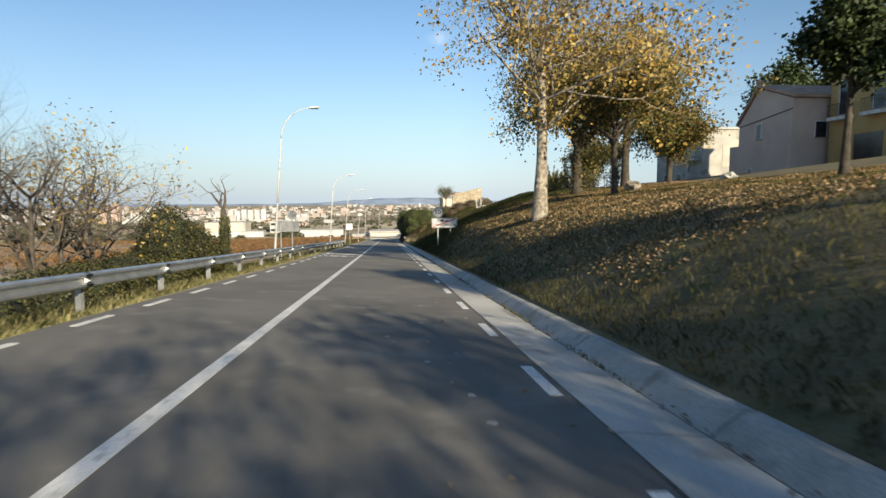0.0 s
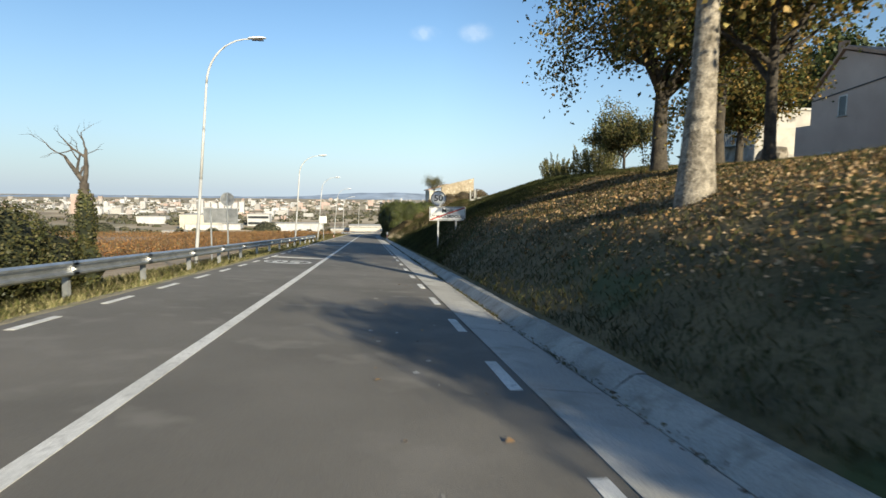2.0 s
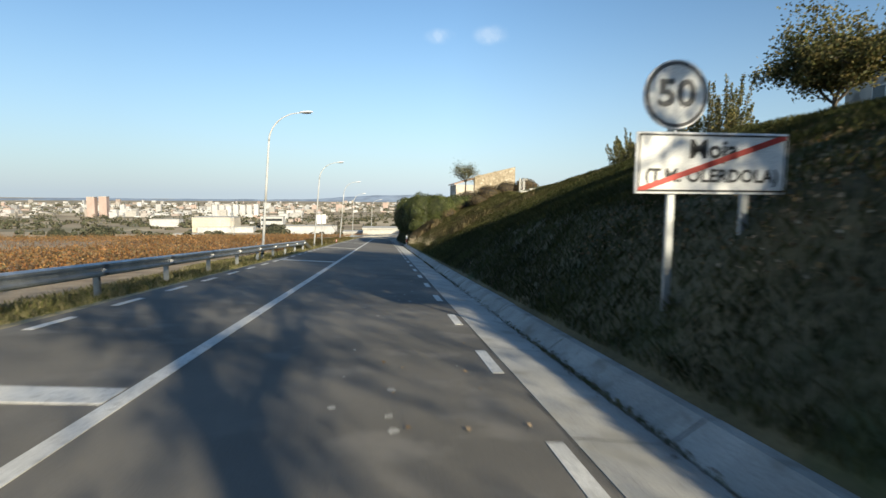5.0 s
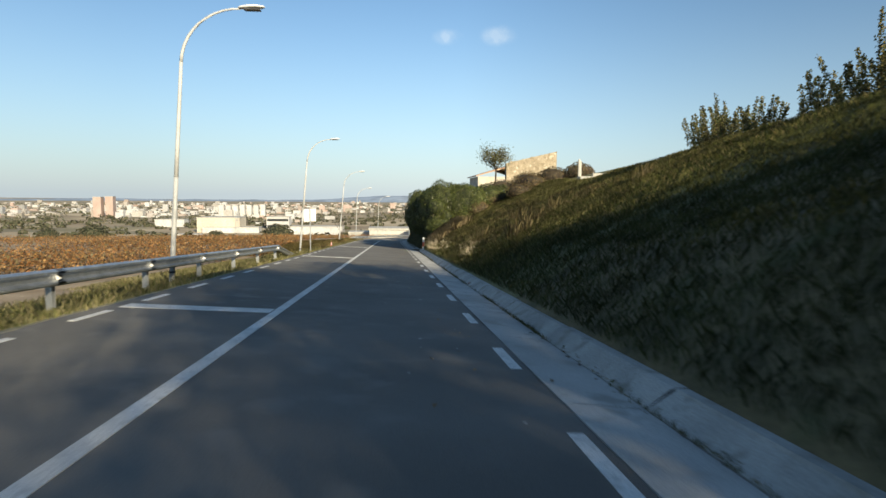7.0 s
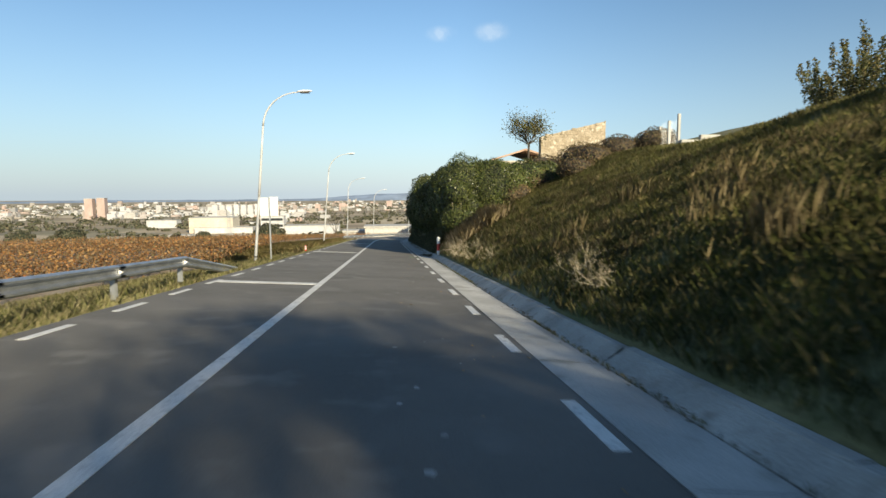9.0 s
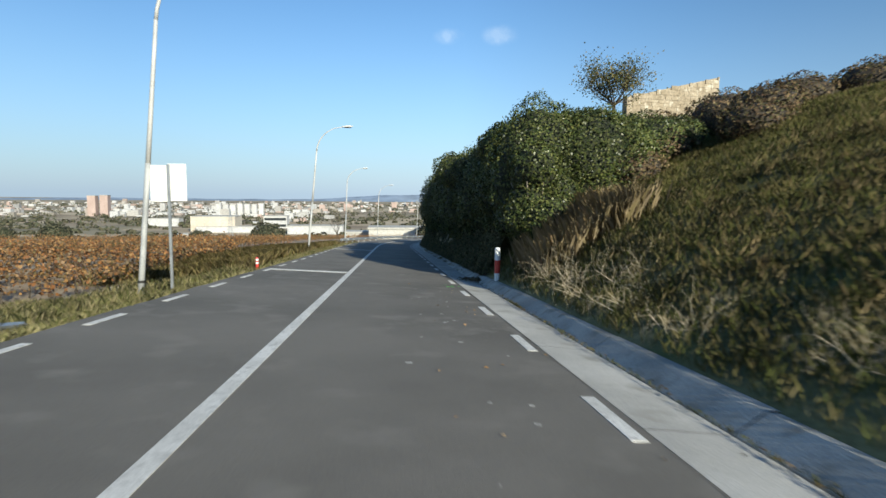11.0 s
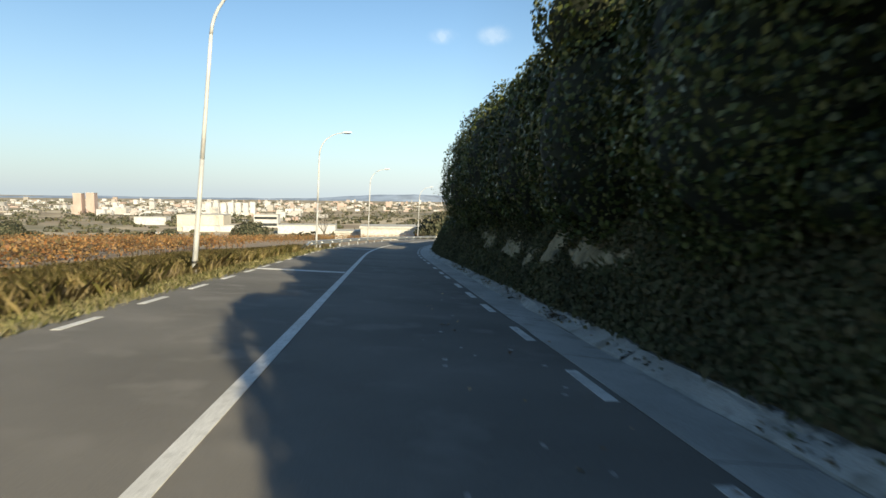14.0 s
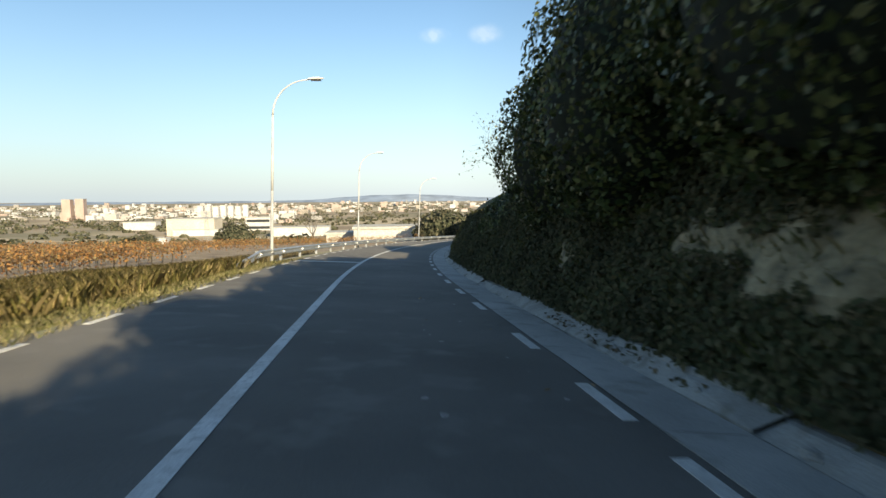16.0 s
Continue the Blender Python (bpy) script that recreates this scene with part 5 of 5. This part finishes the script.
# dark tree belts between the fields and gardens in the town
rng = np.random.default_rng(101)
cs_, ns_ = [], []
for k in range(1150):
    bg_ = rng.uniform(-48, 25)
    d_ = rng.uniform(330, 1150) if k < 420 else rng.uniform(950, 2900)
    if d_ < 600 and rng.random() < 0.35:
        d_ += 500
    x, y = d_ * math.sin(radians(bg_)), 47 + d_ * math.cos(radians(bg_))
    r_ = rng.uniform(2, 5.0) * (1.0 if k < 420 else 1.5)
    m_ = 45 if k < 420 else 24
    u = rng.normal(size=(m_, 3))
    u /= np.linalg.norm(u, axis=1)[:, None]
    g = plain_z(y) - 1.8
    cs_.append(np.array([x, y, g + r_ * 0.75]) + u * np.array([r_ * rng.uniform(1, 3.0), r_, r_ * 0.8]) * rng.uniform(0.8, 1.05, (m_, 1)))
    ns_.append(u)
ob = leaves("tree_belt", np.concatenate(cs_), 3.6, FARTREE, None, np.concatenate(ns_), rng, 0.5, 0.9)
tagged(ob, "dark hedgerows and trees among the distant fields", "trees", kind="stuff")


def round_tree(x, y, r, hgt, label, seed, leaf=FARTREE):
    g = plain_z(y) - 1.7
    return mound("round_tree", (x, y, g), label, "tree", [(0, 0, hgt * 0.55, r, r * 0.9, hgt * 0.5), (r * 0.4, 0, hgt * 0.45, r * 0.7, r * 0.7, hgt * 0.38), (-r * 0.5, 0, hgt * 0.42, r * 0.65, r * 0.7, hgt * 0.36)], leaf, 2600, r * 0.13, seed)


round_tree(-54, 322, 6.5, 9, "round dark pine standing beyond the vineyard", 111)
round_tree(-76, 300, 3.2, 5.5, "round dark bush beyond the vineyard", 112)
round_tree(-120, 285, 5.0, 7, "grey-green bushy tree by the fields", 113)
round_tree(-140, 290, 3.6, 6, "grey-green bushy tree by the fields", 114)
round_tree(-165, 270, 4.2, 7, "dark bushy tree by the fields", 115)
round_tree(16, 262, 7, 9.5, "dark green pine beside the warehouse", 116)
round_tree(26, 245, 7, 9, "dark green pine below the bend", 117)
t_ = tree("bare_tree", (-18, 255, plain_z(255) - 1.5), "tall leafless tree beside the warehouse", "tree", 4.0, 0.2, 4.0, 4, BARK_GREY, None, 0.1, 0, 118, 3, 5, 0.5, 0.3, bend_up=0.4)


def pylon(x, y, hgt):
    g = plain_z(y) - 2
    p = thing("pylon", (x, y, g), "slender lattice power pylon in the valley", "pylon")
    s = Shape()
    for sx, sy in ((-1, -1), (1, -1), (1, 1), (-1, 1)):
        s.tube([(sx * 2.6, sy * 2.6, 0), (sx * 0.5, sy * 0.5, hgt)], [0.14, 0.10], 4)
    for k in range(9):
        a, b = k / 9, (k + 1) / 9
        ra, rb = 2.6 - 2.1 * a, 2.6 - 2.1 * b
        for f in (-1, 1):
            s.tube([(-ra, f * ra, a * hgt), (rb, f * rb, b * hgt)], [0.07, 0.07], 3).tube([(ra, f * ra, a * hgt), (-rb, f * rb, b * hgt)], [0.07, 0.07], 3)
    part("lattice", s, GALV, p)
    arms = Shape()
    for z in (0.72, 0.84, 0.95):
        arms.tube([(-4.5, 0, z * hgt), (4.5, 0, z * hgt)], [0.12, 0.12], 4)
    part("cross_arm", arms, GALV, p)


pylon(-150, 610, 32)
pylon(-420, 640, 26)

# far hills, in the haze-tinted blue-grey
hv, hf = [], []
N = 160
for i in range(N + 1):
    a = radians(-70 + 140 * i / N)
    R = 4300
    top = 10 + 16 * max(0, noise.noise((i * 0.11, 0, 2))) + 40 * math.exp(-((math.degrees(a) - 3) / 7) ** 2) + 6 * noise.noise((i * 0.5, 0, 7))
    for rr, z in ((R - 250, -60), (R - 60, -48 + top * 0.6), (R, -48 + top), (R + 350, -60)):
        hv.append((rr * math.sin(a), rr * math.cos(a), z))
for i in range(N):
    for k in range(3):
        hf.append((i * 4 + k, (i + 1) * 4 + k, (i + 1) * 4 + k + 1, i * 4 + k + 1))
tagged(new("backdrop_hills", Shape().add(hv, hf).mesh("hills", HILL, True)), "low hills on the horizon, tinted blue-grey for haze", "hills", kind="structure")

# ---- vineyard ----
rng = np.random.default_rng(120)
cs_, stems = [], Shape()
for r_i in range(26):
    X = -10.6 - 2.5 * r_i
    y = 44 + rng.uniform(0, 1.2) + (12 if r_i == 0 else 0)
    while y < (112 if r_i == 0 else 122 if r_i == 1 else 212):
        if rng.random() < 0.93 and not (X > -14 and y < 91 - 4 * r_i):
            x, yy, z = pt(X + rng.normal(0, 0.08), y)
            far = r_i > 8 or y > 150
            m_ = 26 if far else 120
            c = np.array([x, yy, z + 0.78]) + rng.normal(0, 1, (m_, 3)) * np.array([0.26, 0.42, 0.24])
            cs_.append(c)
            if not far:
                stems.tube([(x, yy, z - 0.05), (x + 0.04, yy, z + 0.35), (x - 0.02, yy + 0.05, z + 0.62)], [0.035, 0.03, 0.03], 4, False)
                for q in range(3):
                    w = rng.normal(0, 0.3, 2)
                    stems.tube([(x - 0.02, yy + 0.05, z + 0.6), (x + w[0], yy + w[1] * 1.5, z + rng.uniform(0.8, 1.15))], [0.012, 0.006], 3, False)
        y += 1.25
allc = np.concatenate(cs_)
ob = leaves("vineyard", allc, 0.125, LEAF_VINE, None, None, rng, aspect=0.9)
tagged(ob, "rows of vines with rust and orange autumn leaves", "vineyard", kind="stuff")
tagged(new("vine_stems", stems.mesh("vine_stems", BARK_DARK)), "dark gnarled vine stems in rows", "vineyard", kind="stuff")


# pale stones thrown up along the headland of the vineyard
rng = np.random.default_rng(125)
st_ = Shape()
for k in range(420):
    X, y, r_ = -8.3 - abs(rng.normal(0, 1.3)), rng.uniform(84, 112), rng.uniform(0.03, 0.13)
    x, yy, z = pt(X, y)
    vs_ = []
    for zz, rr_ in ((-0.3, 0.8), (0.35, 1.0), (0.8, 0.55)):
        vs_ += [(x + r_ * rr_ * rng.uniform(0.8, 1.2) * math.cos(i * 1.257), yy + r_ * rr_ * rng.uniform(0.8, 1.2) * math.sin(i * 1.257), z + r_ * zz) for i in range(5)]
    st_.add(vs_, [tuple(range(10, 15))] + [(q * 5 + i, q * 5 + (i + 1) % 5, q * 5 + 5 + (i + 1) % 5, q * 5 + 5 + i) for q in (0, 1) for i in range(5)])
tagged(new("field_stones", st_.mesh("field_stones", CONCRETE)), "pale stones strewn along the edge of the vineyard", "stones", kind="stuff")


# ---- grass, weeds and leaf litter ----
def scatter(n, X0, X1, y0, y1, rng, power=1.0, d=0.0):
    X = X0 + (X1 - X0) * rng.random(n) ** power
    y = rng.uniform(y0, y1, n)
    return np.array([pt(a, b, d) for a, b in zip(X, y)])


def clumps(n, m, X0, X1, y0, y1, rng, sigma=0.11):
    """Grass that grows in tufts: n tufts of about m blades."""
    X, y = rng.uniform(X0, X1, n), rng.uniform(y0, y1, n)
    w = rng.uniform(0.6, 1.7, n)
    X, y = np.repeat(X, m) + rng.normal(0, 1, n * m) * np.repeat(w, m) * sigma, np.repeat(y, m) + rng.normal(0, 1, n * m) * np.repeat(w, m) * sigma
    return np.array([pt(max(a, 2.5) if X0 > 0 else a, b) for a, b in zip(X, y)])


rng = np.random.default_rng(130)
tagged(blades("verge_grass", np.concatenate([scatter(150000, -4.4, -8.2, 5, 136, rng, 0.9), scatter(30000, -8.0, -13.0, 70, 94, rng)]), 0.13, 0.0030, GRASS_GREEN, rng, 0.8), "short mixed green and dry grass on the verge", "grass", kind="stuff")
tagged(blades("verge_dry_grass", np.concatenate([scatter(36000, -5.9, -12.0, 97, 119, rng), scatter(26000, -7.0, -12.0, 119, 150, rng)]), 0.30, 0.0038, GRASS_DRY, rng, 0.8), "tall dry straw-coloured grass beside the vineyard", "grass", kind="stuff")
tagged(blades("bend_verge_grass", np.concatenate([scatter(40000, -6.6, -12.5, 97, 134, rng), clumps(1900, 26, -12.5, -6.0, 97, 134, rng, 0.22)]), 0.44, 0.0036, GRASS_VERGE, rng, 0.85), "tall green and straw grass beside the bend", "grass", kind="stuff")
tagged(blades("tall_verge_grass", scatter(70000, -6.2, -10.5, 6, 98, rng), 0.27, 0.0032, GRASS_GREEN, rng, 0.6), "rough taller grass behind the guardrail", "grass", kind="stuff")
tagged(blades("bank_grass_shade_tone", np.concatenate([scatter(80000, 2.5, 13, 40, 68, rng, 1.1), scatter(14000, 2.5, 12, 33, 41, rng, 1.3), clumps(1500, 30, 2.7, 12.5, 42, 70, rng, 0.18)]), 0.15, 0.0028, GRASS_SHADE_TONE, rng, 0.8), "bank grass, coloured darker for the shade on it", "grass", kind="stuff")
tagged(blades("bank_grass", np.concatenate([scatter(50000, 2.5, 13, 60, 96, rng, 0.95), clumps(4200, 34, 2.7, 12.5, 64, 95, rng, 0.2)]), 0.19, 0.0026, GRASS_BANK, rng, 0.7), "rough green and straw grass on the bank", "grass", kind="stuff")
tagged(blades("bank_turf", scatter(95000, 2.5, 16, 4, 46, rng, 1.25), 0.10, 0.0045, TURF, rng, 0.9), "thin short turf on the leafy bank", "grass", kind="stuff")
tagged(blades("bank_dry_grass", clumps(220, 40, 3.6, 10, 69, 87, rng, 0.16), 0.26, 0.0018, GRASS_TAN, rng, 0.55), "tall dry grass stalks on the bank", "grass", kind="stuff")
tagged(blades("dry_grass_clump", np.concatenate([scatter(3800, 3.0, 5.2, 86.4, 89.4, rng), clumps(64, 80, 3.0, 5.2, 86.2, 89.4, rng, 0.14)]), 0.66, 0.0017, GRASS_DRY, rng, 0.6), "tall straw-coloured grass clump before the ivy hedge", "grass", kind="stuff")
tagged(blades("cutting_weeds", scatter(16000, 2.5, 3.4, 92, 150, rng), 0.20, 0.006, GRASS_BANK, rng, 0.9), "dark weeds at the foot of the cutting", "grass", kind="stuff")
up = np.array([[-0.3, 0, 1.0]])
c = scatter(100000, 3.4, 17, 10, 42, rng, 0.75, 0.025)
tagged(leaves("leaf_litter", c, 0.06, LITTER, None, np.repeat(up, len(c), 0), rng, 1.1, 0.85), "fallen brown and tan leaves over the bank", "leaves", kind="stuff")
c = np.array([on_road(X, y, 0.012) for X, y in zip(2.06 + np.abs(rng.normal(0, 0.05, 1100)) * rng.choice([-1, 1], 1100), rng.uniform(3, 92, 1100))])
tagged(leaves("gutter_debris", c, 0.045, BRAMBLE, None, np.repeat(np.array([[0, 0, 1.0]]), len(c), 0), rng, 0.3), "leaf scraps and dirt along the gutter joint", "leaves", kind="stuff")
c = np.array([on_road(X, y, 0.012) for X, y in zip(rng.uniform(0.0, 1.5, 170), rng.uniform(3, 125, 170))])
base_ = np.array([on_road(2.05 + rng.normal(0, 0.018), y, 0.0) for y in np.concatenate([yc + rng.normal(0, 0.5, 60) for yc in rng.uniform(6, 90, 45)])])
tagged(blades("joint_weeds", base_, 0.045, 0.006, TURF, rng, 0.9), "tiny weeds growing in the gutter joint", "grass", kind="stuff")
tagged(leaves("road_leaves", c, 0.055, LITTER, None, np.repeat(np.array([[0, 0, 1.0]]), len(c), 0), rng, 0.25), "a few dry leaves lying on the asphalt", "leaves", kind="stuff")
# brambles on the bank before the hedge
for X, y, s_, seed in ((6.6, 90.5, 0.9, 141), (8.2, 92.0, 1.0, 142), (9.8, 89.5, 0.8, 143), (5.6, 92.0, 0.8, 144), (11.2, 91, 0.9, 145), (7.6, 94.6, 1.2, 146), (9.6, 95.0, 1.3, 147), (11.6, 93.8, 1.2, 148), (13.4, 92.6, 1.1, 149), (15.2, 91.6, 1.0, 150)):
    mound("bramble", pt(X, y), "brown and green bramble thicket on the bank", "bush", [(0, 0, 0.4 * s_, 1.2 * s_, 1.3 * s_, 0.8 * s_), (0.7, 0.8, 0.3, 0.9, 0.9, 0.6)], BRAMBLE, 4500, 0.09, seed, group="brambles on the bank", inner=BARK_DARK)

# bare rock and clay showing through under the hedge
def cut_x(d):
    """Across the road: where the cut face of the bank lies at height d over the road's plane."""
    return 2.44 + 0.49 * (d - 0.15)


def outcrop(y, L, d0, d1, seed):
    rng = np.random.default_rng(seed)
    face = thing("rock_face", on_road(cut_x(d0), y, d0), "bare pale rock and clay under the hedge", "rock", "rock faces of the cutting")
    o = Vector(face.location)
    n, m = max(8, int(L * 12)), max(8, int((d1 - d0) * 14))
    off = Vector(rng.uniform(0, 40, 3))
    s, vs, fs = Shape(), [], []
    for j in range(m):
        for i in range(n):
            u, v = i / (n - 1), j / (m - 1)
            d = d0 + (d1 - d0) * v
            rim = min(1.0, 4 * u, 4 * (1 - u), 4 * v + 0.2, 4 * (1 - v))
            X = cut_x(d) + 0.06 - 0.16 * rim + rim * (0.13 * noise.noise(Vector((u * L * 1.3, v * 1.4, 0)) + off) + 0.06 * noise.noise(Vector((u * L * 4, v * 6, 0)) + off))
            vs.append(tuple(Vector(on_road(X, y + L * (u - 0.5), d)) - o))
    for j in range(m - 1):
        fs += [(j * n + i, j * n + i + 1, (j + 1) * n + i + 1, (j + 1) * n + i) for i in range(n - 1)]
    part("face", s.add(vs, fs), ROCK, face, "rough weathered clay face")
    for k in range(max(2, int(L * 2))):
        u, v = rng.uniform(0.1, 0.9), rng.uniform(0.15, 0.85)
        d = d0 + (d1 - d0) * v
        c = Vector(on_road(cut_x(d) - 0.05, y + L * (u - 0.5), d)) - o
        lump, lv, lf = Shape(), [], []
        r3 = Vector((rng.uniform(0.05, 0.10), rng.uniform(0.12, 0.30), rng.uniform(0.07, 0.16)))
        for b in range(6):
            for a in range(9):
                th, ph = math.pi * b / 5, 2 * math.pi * a / 9
                q = Vector((math.sin(th) * math.cos(ph), math.sin(th) * math.sin(ph), math.cos(th)))
                q *= 0.85 + 0.5 * noise.noise(q * 1.7 + off + Vector((k, 0, 0)))
                lv.append((c.x + q.x * r3.x, c.y + q.y * r3.y, c.z + q.z * r3.z))
        for b in range(5):
            lf += [(b * 9 + a, b * 9 + (a + 1) % 9, (b + 1) * 9 + (a + 1) % 9, (b + 1) * 9 + a) for a in range(9)]
        part("ledge", lump.add(lv, lf), ROCK, face, "jutting lump of rock")


BARE = ((104.9, 1.25, 0.95, 1.45), (107.1, 0.6, 0.85, 1.55), (108.6, 0.42, 0.7, 1.1), (110.3, 0.75, 0.82, 1.3), (111.5, 0.45, 0.95, 1.35), (114.4, 0.85, 0.95, 1.7), (116.1, 0.75, 1.25, 1.52), (120.4, 0.35, 0.85, 1.15))
for k, (yc, hw, lo, hi) in enumerate(BARE):
    outcrop(yc, 2 * hw + 0.6, lo - 0.2, hi + 0.25, k + 1)

# broken kerb pieces and stones fallen into the gutter
rng = np.random.default_rng(150)
for k in range(64):
    y = rng.uniform(95, 124)
    boulder("stone", on_road(2.40 - abs(rng.normal(0, 0.11)), y, rng.uniform(-0.03, 0.05)), "broken pale stone fallen into the gutter", rng.uniform(0.03, 0.11), 200 + k, KERB)
c = np.concatenate([np.array([on_road(2.36 + r_ * 0.5 - abs(rng.normal(0, 0.09)), yc + rng.normal(0, 0.28), 0.01 + abs(rng.normal(0, 0.03))) for q in range(45)]) for yc, r_ in zip(rng.uniform(94, 124, 34), rng.uniform(-0.1, 0.1, 34))])
tagged(leaves("kerb_debris", c, 0.065, BRAMBLE, None, np.repeat(np.array([[0, 0, 1.0]]), len(c), 0), rng, 0.6), "dark leaf and earth crumbs piled along the kerb", "leaves", kind="stuff")
# heap of wet leaves and earth in the gutter
rng = np.random.default_rng(151)
c = np.array([on_road(2.12 + rng.normal(0, 0.22), 90.9 + rng.normal(0, 0.22), 0.02 + abs(rng.normal(0, 0.03))) for k in range(520)] + [on_road(2.62 + rng.normal(0, 0.12), 91.7 + rng.normal(0, 0.3), 0.16 + abs(rng.normal(0, 0.03))) for k in range(420)])
tagged(leaves("leaf_heap", c, 0.07, BRAMBLE, None, np.repeat(np.array([[0, 0, 1.0]]), len(c), 0), rng, 0.6), "heap of dark wet leaves lying in the gutter", "leaves", kind="stuff")

# ivy and weeds clinging to the cutting, with gaps where the rock shows
rng = np.random.default_rng(160)
n_ = 95000
ys_, ds_ = rng.uniform(91, 140, n_), rng.uniform(0.15, 2.5, n_)
mask = np.array([0.6 * noise.noise(Vector((a * 0.8, b * 1.6, 4.0))) + 0.6 * noise.noise(Vector((a * 2.3, b * 3.4, 8.0))) for a, b in zip(ys_, ds_)])
bare = np.zeros(n_, bool)
for yc, hw, lo, hi in BARE:
    bare |= (((ys_ - yc) / hw) ** 2 + ((ds_ - (lo + hi) / 2) / ((hi - lo) / 2)) ** 2 + 2.0 * mask) < 1.0
ok = ~bare
c = np.array([on_road(cut_x(d) - 0.03 - abs(rng.normal(0, 0.09)), y, d) for y, d in zip(ys_[ok], ds_[ok])])
tagged(leaves("cutting_ivy", c, 0.085, LEAF_CUT, None, np.repeat(np.array([[-1.0, -0.2, 0.4]]), len(c), 0), rng, 0.8), "ivy and weeds clinging to the rock cutting", "ivy", kind="stuff")


# upright tufts of straw on the mid-slope
r_ = np.random.default_rng(400)
base = np.array([pt(X + r_.normal(0, 0.22), y + r_.normal(0, 0.28), -0.02) for X, y in ((5.2, 69.2), (5.9, 70.3), (4.4, 66.6), (4.9, 67.2), (7.3, 72.0), (6.6, 75.5), (4.4, 74.0), (9.0, 66.0)) for q in range(70)])
tagged(blades("dry_tufts", base, 0.62, 0.0032, GRASS_TAN, r_, 0.35), "upright tufts of dry straw grass on the bank", "grass", kind="stuff")
boulder("litter_scrap", on_road(2.15, 61.97, 0.0), "crumpled pinkish scrap lying in the gutter", 0.06, 410, WALL_BRICK)

# pale dead weed stalks leaning over the gutter
def dead_weed(X, y, hgt, seed):
    rng = np.random.default_rng(seed)
    w = thing("dead_weed", pt(X, y), "pale dry branching weed stalks beside the gutter", "weed", "dead weeds on the bank")
    for k in range(7):
        a = rng.uniform(0, 6.283)
        d = Vector((math.cos(a) * 0.55 - 0.25, math.sin(a) * 0.55 - 0.1, rng.uniform(0.6, 1.0))).normalized()
        s = Shape()
        limbs(s, Vector((rng.normal(0, 0.1), rng.normal(0, 0.15), -0.05)), d, hgt * rng.uniform(0.6, 1.1), 0.0055, 3, rng, [], -0.1, 3, 4, 0.6, 0.35)
        part("stalk", s, STRAW, w)


STRAW = mat("dry_stalk", (0.44, 0.37, 0.25), (0.64, 0.55, 0.40), 8, 0.9, 0.2, 60)
for k, (X, y, hgt) in enumerate(((2.85, 80.2, 0.5), (2.95, 82.0, 0.55), (2.9, 83.6, 0.6), (3.1, 84.8, 0.65), (3.0, 86.0, 0.6), (3.4, 83.0, 0.6), (3.1, 78.0, 0.4), (3.2, 68.5, 0.5), (3.4, 70, 0.55))):
    dead_weed(X, y, hgt, 300 + k)

# pale droppings and paint flecks on the driving lane
rng = np.random.default_rng(170)
fl = Shape()
for k in range(170):
    X, y, w = rng.uniform(-0.3, 1.1), rng.uniform(4, 126), rng.uniform(0.012, 0.05)
    n_ = int(rng.integers(5, 8))
    fl.add([on_road(X + w * rng.uniform(0.5, 1.1) * math.cos(i * 6.283 / n_), y + 1.5 * w * rng.uniform(0.5, 1.1) * math.sin(i * 6.283 / n_), 0.004) for i in range(n_)], [tuple(range(n_))])
tagged(new("road_flecks", fl.mesh("road_flecks", KERB)), "small pale flecks spattered on the asphalt", "flecks", kind="stuff")
